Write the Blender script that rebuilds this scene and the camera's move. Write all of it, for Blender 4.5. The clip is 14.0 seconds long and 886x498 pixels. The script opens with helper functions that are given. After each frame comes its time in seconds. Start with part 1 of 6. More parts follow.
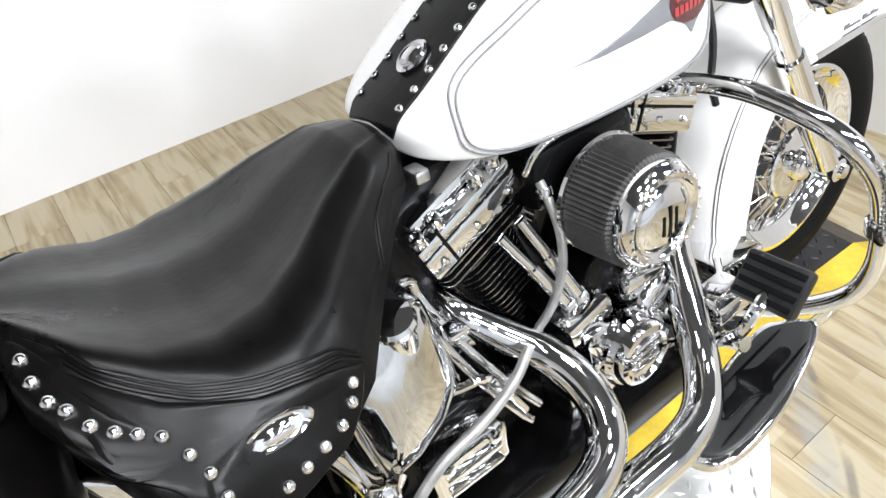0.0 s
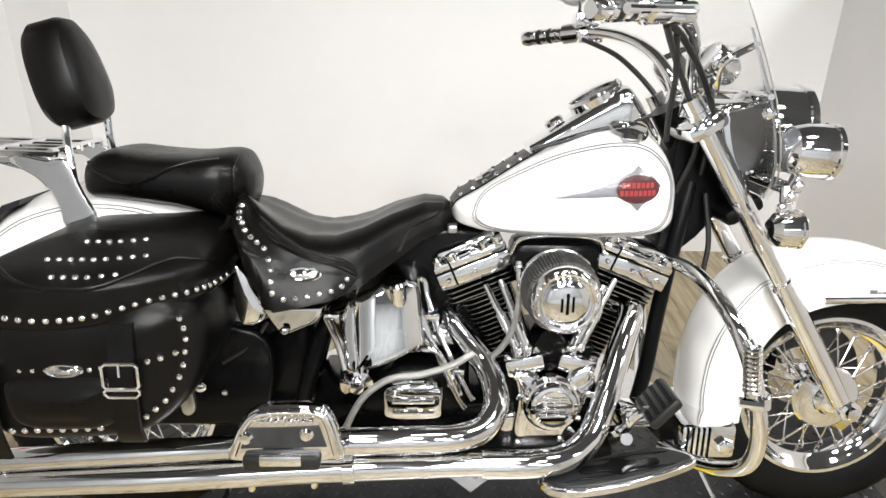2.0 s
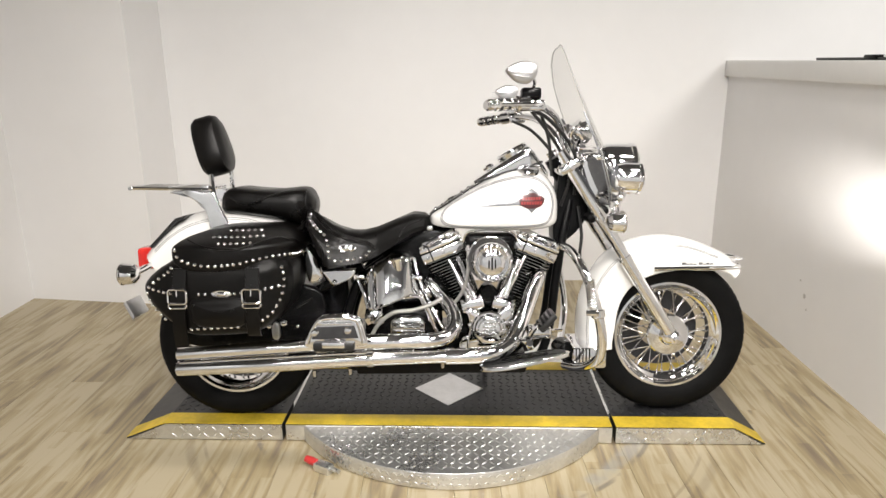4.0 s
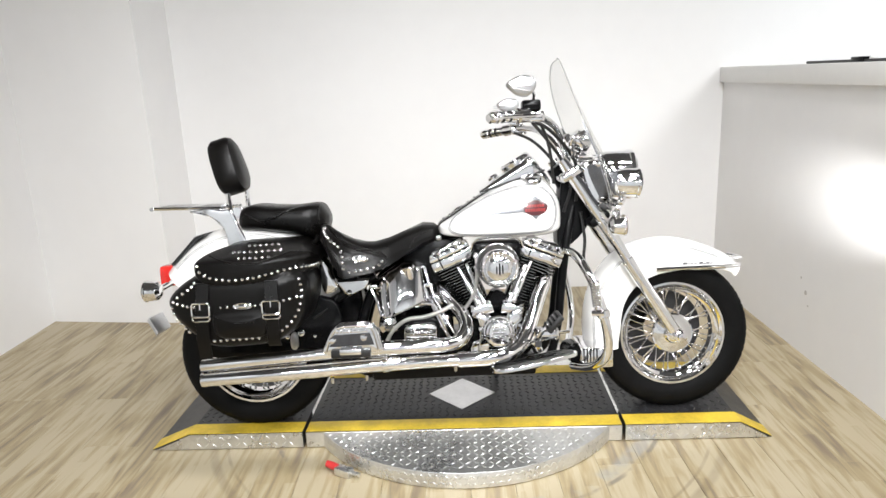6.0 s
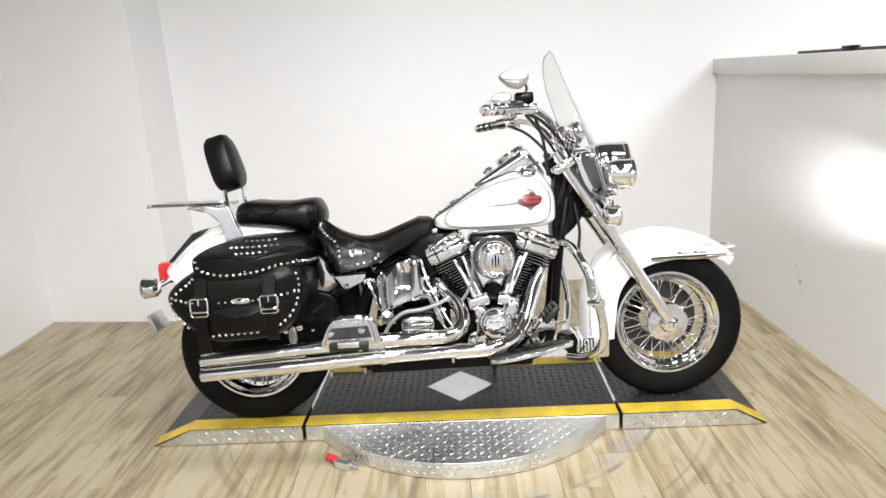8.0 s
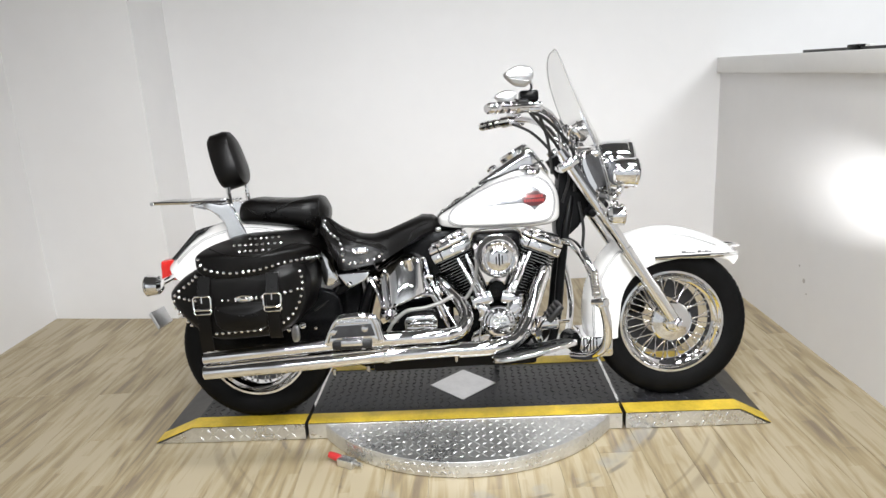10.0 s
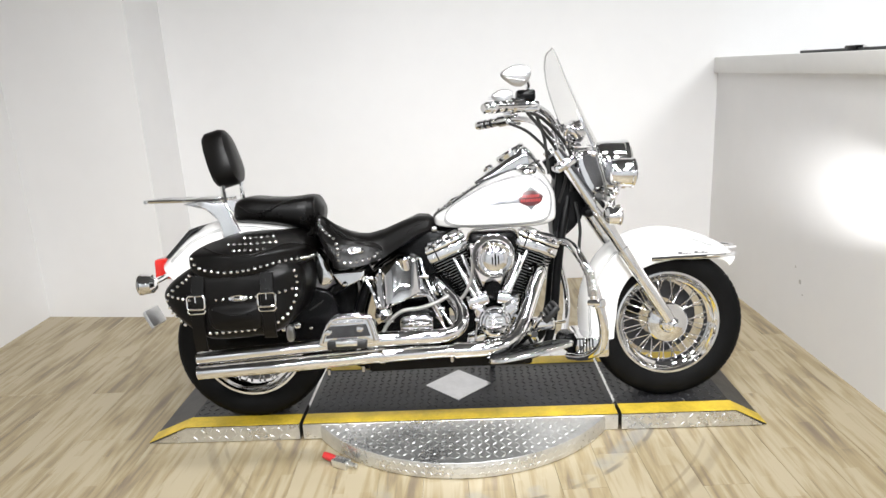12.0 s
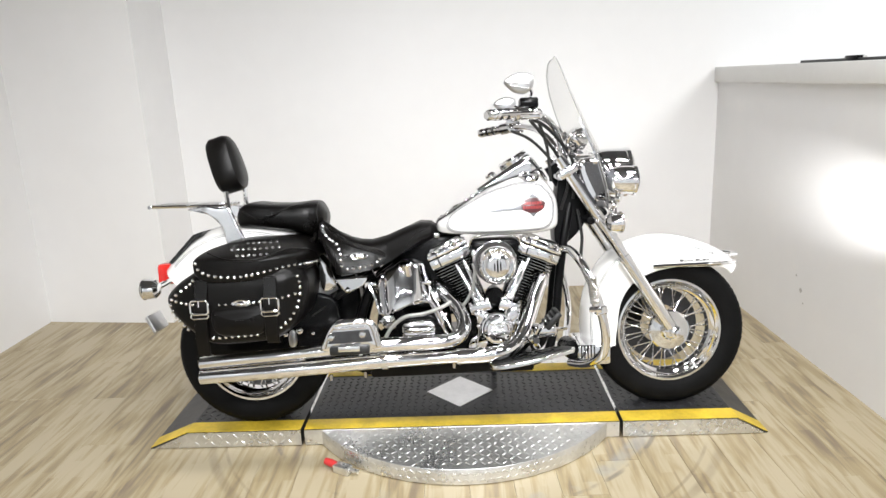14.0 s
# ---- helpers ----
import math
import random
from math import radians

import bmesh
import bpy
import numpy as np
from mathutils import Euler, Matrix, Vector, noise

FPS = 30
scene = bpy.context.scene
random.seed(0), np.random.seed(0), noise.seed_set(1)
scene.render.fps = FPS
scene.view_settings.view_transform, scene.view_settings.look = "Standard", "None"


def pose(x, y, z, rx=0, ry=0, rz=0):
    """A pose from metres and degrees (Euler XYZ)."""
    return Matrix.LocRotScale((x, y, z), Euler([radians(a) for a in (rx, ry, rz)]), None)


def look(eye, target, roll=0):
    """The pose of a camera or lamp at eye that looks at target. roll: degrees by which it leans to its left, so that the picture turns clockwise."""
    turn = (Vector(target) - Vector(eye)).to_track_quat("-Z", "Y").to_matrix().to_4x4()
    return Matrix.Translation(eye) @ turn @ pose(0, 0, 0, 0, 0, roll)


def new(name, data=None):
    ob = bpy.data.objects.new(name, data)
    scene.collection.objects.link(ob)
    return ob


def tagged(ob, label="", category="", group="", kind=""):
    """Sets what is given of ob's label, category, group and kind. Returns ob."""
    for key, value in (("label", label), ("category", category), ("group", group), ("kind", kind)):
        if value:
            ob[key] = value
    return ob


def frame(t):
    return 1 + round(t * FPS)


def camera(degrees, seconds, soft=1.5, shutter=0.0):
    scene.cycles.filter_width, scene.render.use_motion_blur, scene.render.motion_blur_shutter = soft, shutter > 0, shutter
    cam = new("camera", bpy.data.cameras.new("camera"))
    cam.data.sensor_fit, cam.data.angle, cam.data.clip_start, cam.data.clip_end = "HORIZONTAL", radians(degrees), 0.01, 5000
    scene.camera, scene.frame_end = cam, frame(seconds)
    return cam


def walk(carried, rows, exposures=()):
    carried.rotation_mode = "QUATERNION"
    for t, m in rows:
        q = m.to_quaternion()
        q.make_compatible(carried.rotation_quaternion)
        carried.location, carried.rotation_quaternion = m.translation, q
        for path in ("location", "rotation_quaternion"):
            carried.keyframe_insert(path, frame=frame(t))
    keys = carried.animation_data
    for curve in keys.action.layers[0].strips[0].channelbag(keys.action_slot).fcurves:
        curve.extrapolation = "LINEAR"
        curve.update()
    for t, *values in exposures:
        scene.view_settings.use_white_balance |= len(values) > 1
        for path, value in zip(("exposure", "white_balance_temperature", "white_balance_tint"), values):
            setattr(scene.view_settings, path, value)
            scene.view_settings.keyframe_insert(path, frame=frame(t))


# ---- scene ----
cam = camera(67.0, 14.0)
PATH = [
    (0, (-0.358, -0.445, 1.209), (0.387, 0.861, -0.11), -8.0),
    (0.5, (-0.185, -0.449, 1.184), (0.166, 1.053, -0.089), -5.2),
    (1, (-0.103, -0.53, 1.198), (-0.025, 1.114, 0.063), -1.2),
    (1.5, (-0.125, -0.82, 1.234), (-0.08, 0.888, 0.195), 1.8),
    (2, (-0.076, -1.184, 1.276), (-0.083, 0.657, 0.496), 1.0),
    (2.5, (-0.034, -1.556, 1.305), (-0.057, 0.35, 0.702), 0.8),
    (3, (-0.013, -1.873, 1.353), (-0.076, 0.052, 0.816), -1.6),
    (3.5, (0.063, -2.115, 1.351), (0.001, -0.192, 0.804), -0.3),
    (6, (0.058, -2.309, 1.353), (-0.027, -0.374, 0.856), -2.6),
    (6.5, (0.053, -2.318, 1.342), (-0.025, -0.387, 0.827), -2.8),
    (7, (0.059, -2.322, 1.343), (-0.017, -0.39, 0.829), -3.1),
    (7.5, (0.06, -2.325, 1.339), (-0.015, -0.392, 0.835), -3.4),
    (8, (0.066, -2.331, 1.339), (-0.014, -0.397, 0.836), -3.4),
    (10.5, (0.056, -2.324, 1.34), (-0.028, -0.392, 0.83), -3.2),
    (11, (0.056, -2.323, 1.338), (-0.031, -0.39, 0.83), -3.2),
    (11.5, (0.05, -2.317, 1.34), (-0.029, -0.385, 0.828), -2.8),
    (12, (0.057, -2.311, 1.342), (-0.015, -0.379, 0.827), -2.9),
    (12.5, (0.054, -2.31, 1.341), (-0.021, -0.379, 0.827), -2.6),
    (13, (0.052, -2.313, 1.342), (-0.021, -0.379, 0.84), -3.0),
    (13.5, (0.053, -2.319, 1.337), (-0.023, -0.383, 0.841), -2.7),
    (14, (0.047, -2.322, 1.338), (-0.023, -0.384, 0.847), -2.6),
]
walk(cam, [(t, look(eye, target, roll)) for t, eye, target, roll in PATH], exposures=[(0, 0.23, 6250, 10), (0.5, 0.19, 6500, 10), (1.5, 0.19, 6450, 10), (2.0, 0.01, 6650, 10), (2.5, -0.09, 6900, 11), (3.0, -0.15, 7050, 12), (3.6, -0.19, 7100, 12), (5.8, 0.09, 6550, 10), (8.2, 0.07, 6550, 10), (10.3, -0.11, 6450, 10), (11.0, -0.03, 6450, 10), (11.7, 0.05, 6500, 10), (14.0, 0.09, 6550, 10)])

# ---- world and lamps ----
LEAN = 7.6
world = bpy.data.worlds.new("world")
scene.world = world
world.use_nodes = True
world.node_tree.nodes["Background"].inputs[0].default_value = (0.9, 0.93, 1.0, 1)
world.node_tree.nodes["Background"].inputs[1].default_value = 0.3


def area_lamp(name, eye, target, sx, sy, power, colour=(0.98, 0.99, 1.0), spread=180):
    data = bpy.data.lights.new(name, "AREA")
    data.shape, data.size, data.size_y, data.energy, data.color = "RECTANGLE", sx, sy, power, colour
    data.spread = radians(spread)
    ob = new(name, data)
    ob.matrix_world = look(eye, target)
    return ob


for ly, power in ((-3.3, 11.5), (-1.9, 7.2), (-0.6, 5.0)):
    for lx, share in ((-0.5, 0.85), (0.3, 1.0), (1.1, 1.25)):
        area_lamp("ceiling_lamp", (lx, ly, 2.9), (lx * 0.9 - 0.35, 0.45 + ly * 0.12, 0.45), 0.26, 0.26, power * share, spread=100)
# unseen fill added so that the chrome reflects a brighter room
for lx in (-1.4, 0.6, 2.6):
    area_lamp("added_fill_lamp", (lx, -5.3, 2.9), (lx, -5.6, 0), 1.2, 0.16, 76, (0.95, 0.98, 1.0))
# unseen fill added over the partition to lift the wall jut's right face
for ly in (-1.9, 0.5):
    area_lamp("added_fill_lamp", (3.1, ly, 2.9), (2.4, ly + 0.1, 0), 0.16, 1.2, 56, (0.95, 0.98, 1.0))
area_lamp("side_lamp", (1.30, -0.72, 0.82), (1.61, 0.25, 0.79), 0.12, 0.06, 1.1, spread=24)


# ---- materials ----
def material(name, base, rough=0.5, metal=0.0, vary=0.1, scale=8.0, bump=0.0, bump_scale=120.0, coat=0.0, rough_vary=0.0, spec=0.5):
    """A painted, leather, rubber or metal surface with tone variation at two scales and fine relief."""
    m = bpy.data.materials.new(name)
    m.use_nodes = True
    nt = m.node_tree
    n, link = nt.nodes, nt.links.new
    b = n["Principled BSDF"]
    b.inputs["Roughness"].default_value, b.inputs["Metallic"].default_value = rough, metal
    b.inputs["Coat Weight"].default_value = coat
    b.inputs["Specular IOR Level"].default_value = spec
    b.inputs["Coat Roughness"].default_value = 0.04
    tc = n.new("ShaderNodeTexCoord")
    big, fine = n.new("ShaderNodeTexNoise"), n.new("ShaderNodeTexNoise")
    big.inputs["Scale"].default_value, big.inputs["Detail"].default_value = scale, 4
    fine.inputs["Scale"].default_value, fine.inputs["Detail"].default_value = scale * 9, 3
    link(tc.outputs["Object"], big.inputs["Vector"])
    link(tc.outputs["Object"], fine.inputs["Vector"])
    mix = n.new("ShaderNodeMath")
    mix.operation = "MULTIPLY_ADD"
    mix.inputs[1].default_value = 0.4
    link(fine.outputs["Fac"], mix.inputs[0])
    link(big.outputs["Fac"], mix.inputs[2])
    ramp = n.new("ShaderNodeValToRGB")
    lo, hi = 1 - vary, 1 + vary
    ramp.color_ramp.elements[0].position, ramp.color_ramp.elements[1].position = 0.45, 0.95
    ramp.color_ramp.elements[0].color = tuple(min(1, c * lo) for c in base) + (1,)
    ramp.color_ramp.elements[1].color = tuple(min(1, c * hi) for c in base) + (1,)
    link(mix.outputs[0], ramp.inputs[0])
    link(ramp.outputs[0], b.inputs["Base Color"])
    if rough_vary:
        mr = n.new("ShaderNodeMapRange")
        mr.inputs[1].default_value, mr.inputs[2].default_value = 0.4, 1.0
        mr.inputs[3].default_value, mr.inputs[4].default_value = max(0.01, rough - rough_vary), rough + rough_vary
        link(mix.outputs[0], mr.inputs[0])
        link(mr.outputs[0], b.inputs["Roughness"])
    if bump:
        bn, bp = n.new("ShaderNodeTexNoise"), n.new("ShaderNodeBump")
        bn.inputs["Scale"].default_value, bn.inputs["Detail"].default_value = bump_scale, 4
        bp.inputs["Strength"].default_value, bp.inputs["Distance"].default_value = bump, 0.002
        link(tc.outputs["Object"], bn.inputs["Vector"])
        link(bn.outputs["Fac"], bp.inputs["Height"])
        link(bp.outputs[0], b.inputs["Normal"])
    return m


CHROME = material("chrome", (0.86, 0.86, 0.87), 0.05, 1.0, 0.04, 14, rough_vary=0.025)
SATIN = material("satin_aluminium", (0.62, 0.62, 0.63), 0.28, 1.0, 0.1, 20, 0.1, 300)
LEATHER = material("black_leather", (0.0028, 0.0024, 0.0022), 0.33, 0.0, 0.45, 7, 0.11, 110, rough_vary=0.08, spec=0.21)
WHITE = material("white_paint", (0.82, 0.81, 0.79), 0.22, 0.0, 0.015, 3, coat=0.9)
GREYPAINT = material("silver_grey_paint", (0.24, 0.245, 0.26), 0.25, 0.4, 0.08, 12, coat=0.6)
PINLINE = material("grey_pinstripe_paint", (0.2, 0.2, 0.205), 0.3, 0.0, 0.05, 20)
REDPAINT = material("red_enamel", (0.32, 0.034, 0.036), 0.3, 0.0, 0.1, 30, coat=0.5)
REDDARK = material("dark_red_enamel", (0.06, 0.012, 0.014), 0.3, 0.0, 0.2, 60, coat=0.5)
BLACK = material("black_enamel", (0.003, 0.003, 0.0032), 0.2, 0.0, 0.25, 10, coat=0.0, spec=0.14)
FRAMEBLACK = material("black_frame_paint", (0.003, 0.003, 0.0033), 0.28, 0.0, 0.25, 12, 0.05, 80, spec=0.14)
FINEDGE = material("machined_fin_edge", (0.3, 0.3, 0.3), 0.25, 1.0, 0.06, 30)
RUBBER = material("tyre_rubber", (0.004, 0.004, 0.0042), 0.6, 0.0, 0.35, 14, 0.25, 220, spec=0.1)
HOSE = material("black_hose_rubber", (0.008, 0.008, 0.008), 0.45, 0.0, 0.2, 20)
MESHTUBE = material("braided_steel_hose", (0.33, 0.325, 0.31), 0.42, 0.7, 0.2, 60, 0.5, 900)
PLEAT = material("dark_filter_gauze", (0.06, 0.058, 0.056), 0.6, 0.3, 0.3, 60, 0.4, 500)
REDLENS = material("red_lens", (0.62, 0.02, 0.015), 0.12, 0.0, 0.15, 25, coat=0.6)
AMBER = material("smoked_lens", (0.25, 0.22, 0.2), 0.12, 0.0, 0.1, 20, coat=0.6)
WALLPAINT = material("white_wall_paint", (0.80, 0.79, 0.785), 0.75, 0.0, 0.025, 0.9, 0.12, 160)
CAPPAINT = material("white_trim_paint", (0.8, 0.79, 0.77), 0.45, 0.0, 0.03, 3)
DARKSTEEL = material("worn_dark_tread_steel", (0.026, 0.026, 0.028), 0.40, 0.25, 0.8, 4, 0.15, 90, rough_vary=0.12)
STEEL = material("bright_tread_steel", (0.74, 0.74, 0.73), 0.3, 0.9, 0.18, 7, 0.12, 120, rough_vary=0.1)
YELLOW = material("yellow_safety_paint", (0.62, 0.44, 0.04), 0.5, 0.0, 0.28, 9, 0.12, 100)
SCUFF = material("grey_scuff_mark", (0.5, 0.48, 0.46), 0.7, 0.0, 0.2, 60)
REDGRIP = material("red_plastic", (0.5, 0.03, 0.03), 0.45, 0.0, 0.15, 30)
WHITEPLASTIC = material("white_plastic", (0.75, 0.75, 0.73), 0.4, 0.0, 0.05, 20)
# tones of the unseen ceiling and walls, set for the chrome's reflections
CEILPAINT = material("dull_ceiling_paint", (0.09, 0.09, 0.092), 0.8, 0.0, 0.1, 2)
SHOPWALL = material("shop_wall_paint", (0.45, 0.455, 0.46), 0.7, 0.0, 0.15, 2)
SHIELDEDGE = material("smoked_screen_edge", (0.3, 0.3, 0.29), 0.2, 0.0, 0.1, 20)
# grey for the unseen ground, so the chrome mirrors less tan
UNSEEN_FLOOR = material("unseen_floor_grey", (0.42, 0.42, 0.41), 0.35, 0.0, 0.2, 1.5, 0.1, 60)
DARKGREY = material("dark_grey_board", (0.12, 0.12, 0.125), 0.6, 0.0, 0.1, 3)


def glass_material(name, tint, rough=0.02):
    m = bpy.data.materials.new(name)
    m.use_nodes = True
    b = m.node_tree.nodes["Principled BSDF"]
    b.inputs["Base Color"].default_value = (*tint, 1)
    b.inputs["Roughness"].default_value = rough
    b.inputs["Transmission Weight"].default_value = 1.0
    b.inputs["IOR"].default_value = 1.45
    return m


def sheet_material(name, tint):
    """A thin clear sheet: light goes straight through, with a faint gloss."""
    m = bpy.data.materials.new(name)
    m.use_nodes = True
    n, link = m.node_tree.nodes, m.node_tree.links.new
    tr, gl, mx = n.new("ShaderNodeBsdfTransparent"), n.new("ShaderNodeBsdfGlossy"), n.new("ShaderNodeMixShader")
    tr.inputs[0].default_value = (*tint, 1)
    gl.inputs["Roughness"].default_value = 0.03
    mx.inputs[0].default_value = 0.05
    link(tr.outputs[0], mx.inputs[1])
    link(gl.outputs[0], mx.inputs[2])
    link(mx.outputs[0], n["Material Output"].inputs[0])
    return m


CLEAR = sheet_material("clear_polycarbonate", (0.945, 0.945, 0.94))
LENSGLASS = glass_material("lamp_glass", (0.95, 0.95, 0.95))


def floor_material():
    """Vinyl planks: each piece has its own tone, with streaks along the length and knots."""
    m = bpy.data.materials.new("wood_plank")
    m.use_nodes = True
    n, link = m.node_tree.nodes, m.node_tree.links.new
    b = n["Principled BSDF"]
    tc, info = n.new("ShaderNodeTexCoord"), n.new("ShaderNodeObjectInfo")
    geo = n.new("ShaderNodeNewGeometry")
    rnd = n.new("ShaderNodeMath")
    rnd.operation = "ADD"
    link(info.outputs["Random"], rnd.inputs[0])
    link(geo.outputs["Random Per Island"], rnd.inputs[1])
    off = n.new("ShaderNodeCombineXYZ")
    mul = n.new("ShaderNodeMath")
    mul.operation, mul.inputs[1].default_value = "MULTIPLY", 37.0
    link(rnd.outputs[0], mul.inputs[0])
    link(mul.outputs[0], off.inputs[0])
    link(mul.outputs[0], off.inputs[1])
    add = n.new("ShaderNodeVectorMath")
    add.operation = "ADD"
    link(geo.outputs["Position"], add.inputs[0])
    link(off.outputs[0], add.inputs[1])
    mp = n.new("ShaderNodeMapping")
    mp.inputs["Scale"].default_value = (34, 3.0, 1)
    link(add.outputs[0], mp.inputs[0])
    streak = n.new("ShaderNodeTexNoise")
    streak.inputs["Scale"].default_value, streak.inputs["Detail"].default_value, streak.inputs["Distortion"].default_value = 1.0, 5, 0.5
    link(mp.outputs[0], streak.inputs["Vector"])
    mp2 = n.new("ShaderNodeMapping")
    mp2.inputs["Scale"].default_value = (4, 1.2, 1)
    link(add.outputs[0], mp2.inputs[0])
    cloud = n.new("ShaderNodeTexNoise")
    cloud.inputs["Scale"].default_value, cloud.inputs["Detail"].default_value = 1.3, 3
    link(mp2.outputs[0], cloud.inputs["Vector"])
    mixf = n.new("ShaderNodeMath")
    mixf.operation, mixf.inputs[1].default_value = "MULTIPLY_ADD", 0.75
    keen = n.new("ShaderNodeMath")
    keen.operation, keen.inputs[1].default_value, keen.inputs[2].default_value = "MULTIPLY_ADD", 1.2, -0.1
    link(streak.outputs["Fac"], keen.inputs[0])
    link(cloud.outputs["Fac"], mixf.inputs[0])
    link(keen.outputs[0], mixf.inputs[2])
    tone = n.new("ShaderNodeMath")
    tone.operation, tone.inputs[1].default_value = "MULTIPLY_ADD", 0.08
    link(info.outputs["Random"], tone.inputs[0])
    link(mixf.outputs[0], tone.inputs[2])
    turn_uv = n.new("ShaderNodeMapping")
    turn_uv.inputs["Rotation"].default_value = (0, 0, radians(87.8))
    link(add.outputs[0], turn_uv.inputs[0])
    strips = n.new("ShaderNodeTexBrick")
    strips.offset, strips.offset_frequency = 0.37, 2
    strips.inputs["Scale"].default_value = 1.0
    strips.inputs["Color1"].default_value, strips.inputs["Color2"].default_value = (0, 0, 0, 1), (1, 1, 1, 1)
    strips.inputs["Mortar Size"].default_value = 0.0
    strips.inputs["Brick Width"].default_value, strips.inputs["Row Height"].default_value = 0.30, 0.0507
    link(turn_uv.outputs[0], strips.inputs["Vector"])
    mottle = n.new("ShaderNodeMath")
    mottle.operation, mottle.inputs[1].default_value = "MULTIPLY_ADD", 0.15
    link(strips.outputs["Color"], mottle.inputs[0])
    link(tone.outputs[0], mottle.inputs[2])
    less = n.new("ShaderNodeMath")
    less.operation, less.inputs[1].default_value = "SUBTRACT", 0.105
    link(mottle.outputs[0], less.inputs[0])
    tone = less
    ramp = n.new("ShaderNodeValToRGB")
    cr = ramp.color_ramp
    cr.elements[0].position, cr.elements[0].color = 0.46, (0.165, 0.128, 0.088, 1)
    cr.elements[1].position, cr.elements[1].color = 1.2, (0.43, 0.365, 0.248, 1)
    for pos, col in ((0.64, (0.228, 0.178, 0.115, 1)), (0.82, (0.345, 0.275, 0.158, 1))):
        e = cr.elements.new(pos)
        e.color = col
    cr.elements[-1].position = 1.0
    link(tone.outputs[0], ramp.inputs[0])
    # turning marks: dark rubbed rings and pale residue round the turntable
    rel = n.new("ShaderNodeVectorMath")
    rel.operation = "SUBTRACT"
    rel.inputs[1].default_value = (0.01, 0.33, 0.0)
    link(geo.outputs["Position"], rel.inputs[0])
    dist = n.new("ShaderNodeVectorMath")
    dist.operation = "LENGTH"
    link(rel.outputs[0], dist.inputs[0])
    patch = n.new("ShaderNodeTexNoise")
    patch.inputs["Scale"].default_value, patch.inputs["Detail"].default_value = 5.0, 6
    link(geo.outputs["Position"], patch.inputs["Vector"])

    def band(centre, half, lo, hi):
        """A ring of that radius, broken up by the patches."""
        d, a, f = (n.new("ShaderNodeMath") for _ in range(3))
        d.operation, a.operation, f.operation = "SUBTRACT", "ABSOLUTE", "MULTIPLY"
        d.inputs[1].default_value = centre
        link(dist.outputs["Value"], d.inputs[0])
        link(d.outputs[0], a.inputs[0])
        m1, m2 = n.new("ShaderNodeMapRange"), n.new("ShaderNodeMapRange")
        m1.inputs[1].default_value, m1.inputs[2].default_value = half, half * 0.4
        link(a.outputs[0], m1.inputs[0])
        m2.inputs[1].default_value, m2.inputs[2].default_value = lo, hi
        link(patch.outputs["Fac"], m2.inputs[0])
        link(m1.outputs[0], f.inputs[0])
        link(m2.outputs[0], f.inputs[1])
        return f

    colour = ramp.outputs[0]
    for centre, half, lo, hi, tint, amount in ((1.035, 0.022, 0.3, 0.65, (0.15, 0.115, 0.07, 1), 0.5), (0.985, 0.008, 0.4, 0.6, (0.15, 0.115, 0.07, 1), 0.4), (0.76, 0.045, 0.52, 0.60, (0.30, 0.30, 0.29, 1), 0.55), (0.80, 0.012, 0.5, 0.58, (0.09, 0.085, 0.08, 1), 0.6)):
        f = band(centre, half, lo, hi)
        k = n.new("ShaderNodeMath")
        k.operation, k.inputs[1].default_value = "MULTIPLY", amount
        link(f.outputs[0], k.inputs[0])
        mx = n.new("ShaderNodeMixRGB")
        link(k.outputs[0], mx.inputs[0])
        link(colour, mx.inputs[1])
        mx.inputs[2].default_value = tint
        colour = mx.outputs[0]
    link(colour, b.inputs["Base Color"])
    b.inputs["Roughness"].default_value = 0.42
    bp = n.new("ShaderNodeBump")
    bp.inputs["Strength"].default_value, bp.inputs["Distance"].default_value = 0.12, 0.002
    link(streak.outputs["Fac"], bp.inputs["Height"])
    link(bp.outputs[0], b.inputs["Normal"])
    return m


PLANK = floor_material()


# ---- mesh helpers ----
def finish(bm, smooth=35):
    bmesh.ops.recalc_face_normals(bm, faces=bm.faces)
    me = bpy.data.meshes.new("mesh")
    bm.to_mesh(me)
    bm.free()
    if smooth:
        me.shade_smooth()
        me.set_sharp_from_angle(angle=radians(smooth))
    return me


def part(name, bm, mat, parent=None, label="", smooth=35):
    me = finish(bm, smooth) if isinstance(bm, bmesh.types.BMesh) else bm
    if not me.materials:
        me.materials.append(mat)
    ob = new(name, me)
    if parent:
        ob.parent = parent
    if label:
        ob["label"] = label
    return ob


def spline(pts, steps=6, closed=False):
    """Catmull-Rom through the points."""
    p = [Vector(q) for q in pts]
    n, out = len(p), []
    for i in range(n if closed else n - 1):
        if closed:
            a, b, c, d = p[i - 1], p[i], p[(i + 1) % n], p[(i + 2) % n]
        else:
            b, c = p[i], p[i + 1]
            a = p[i - 1] if i else b * 2 - c
            d = p[i + 2] if i + 2 < n else c * 2 - b
        for k in range(steps):
            t = k / steps
            out.append(0.5 * ((2 * b) + (c - a) * t + (2 * a - 5 * b + 4 * c - d) * t * t + (3 * b - a - 3 * c + d) * t ** 3))
    if not closed:
        out.append(p[-1].copy())
    return out


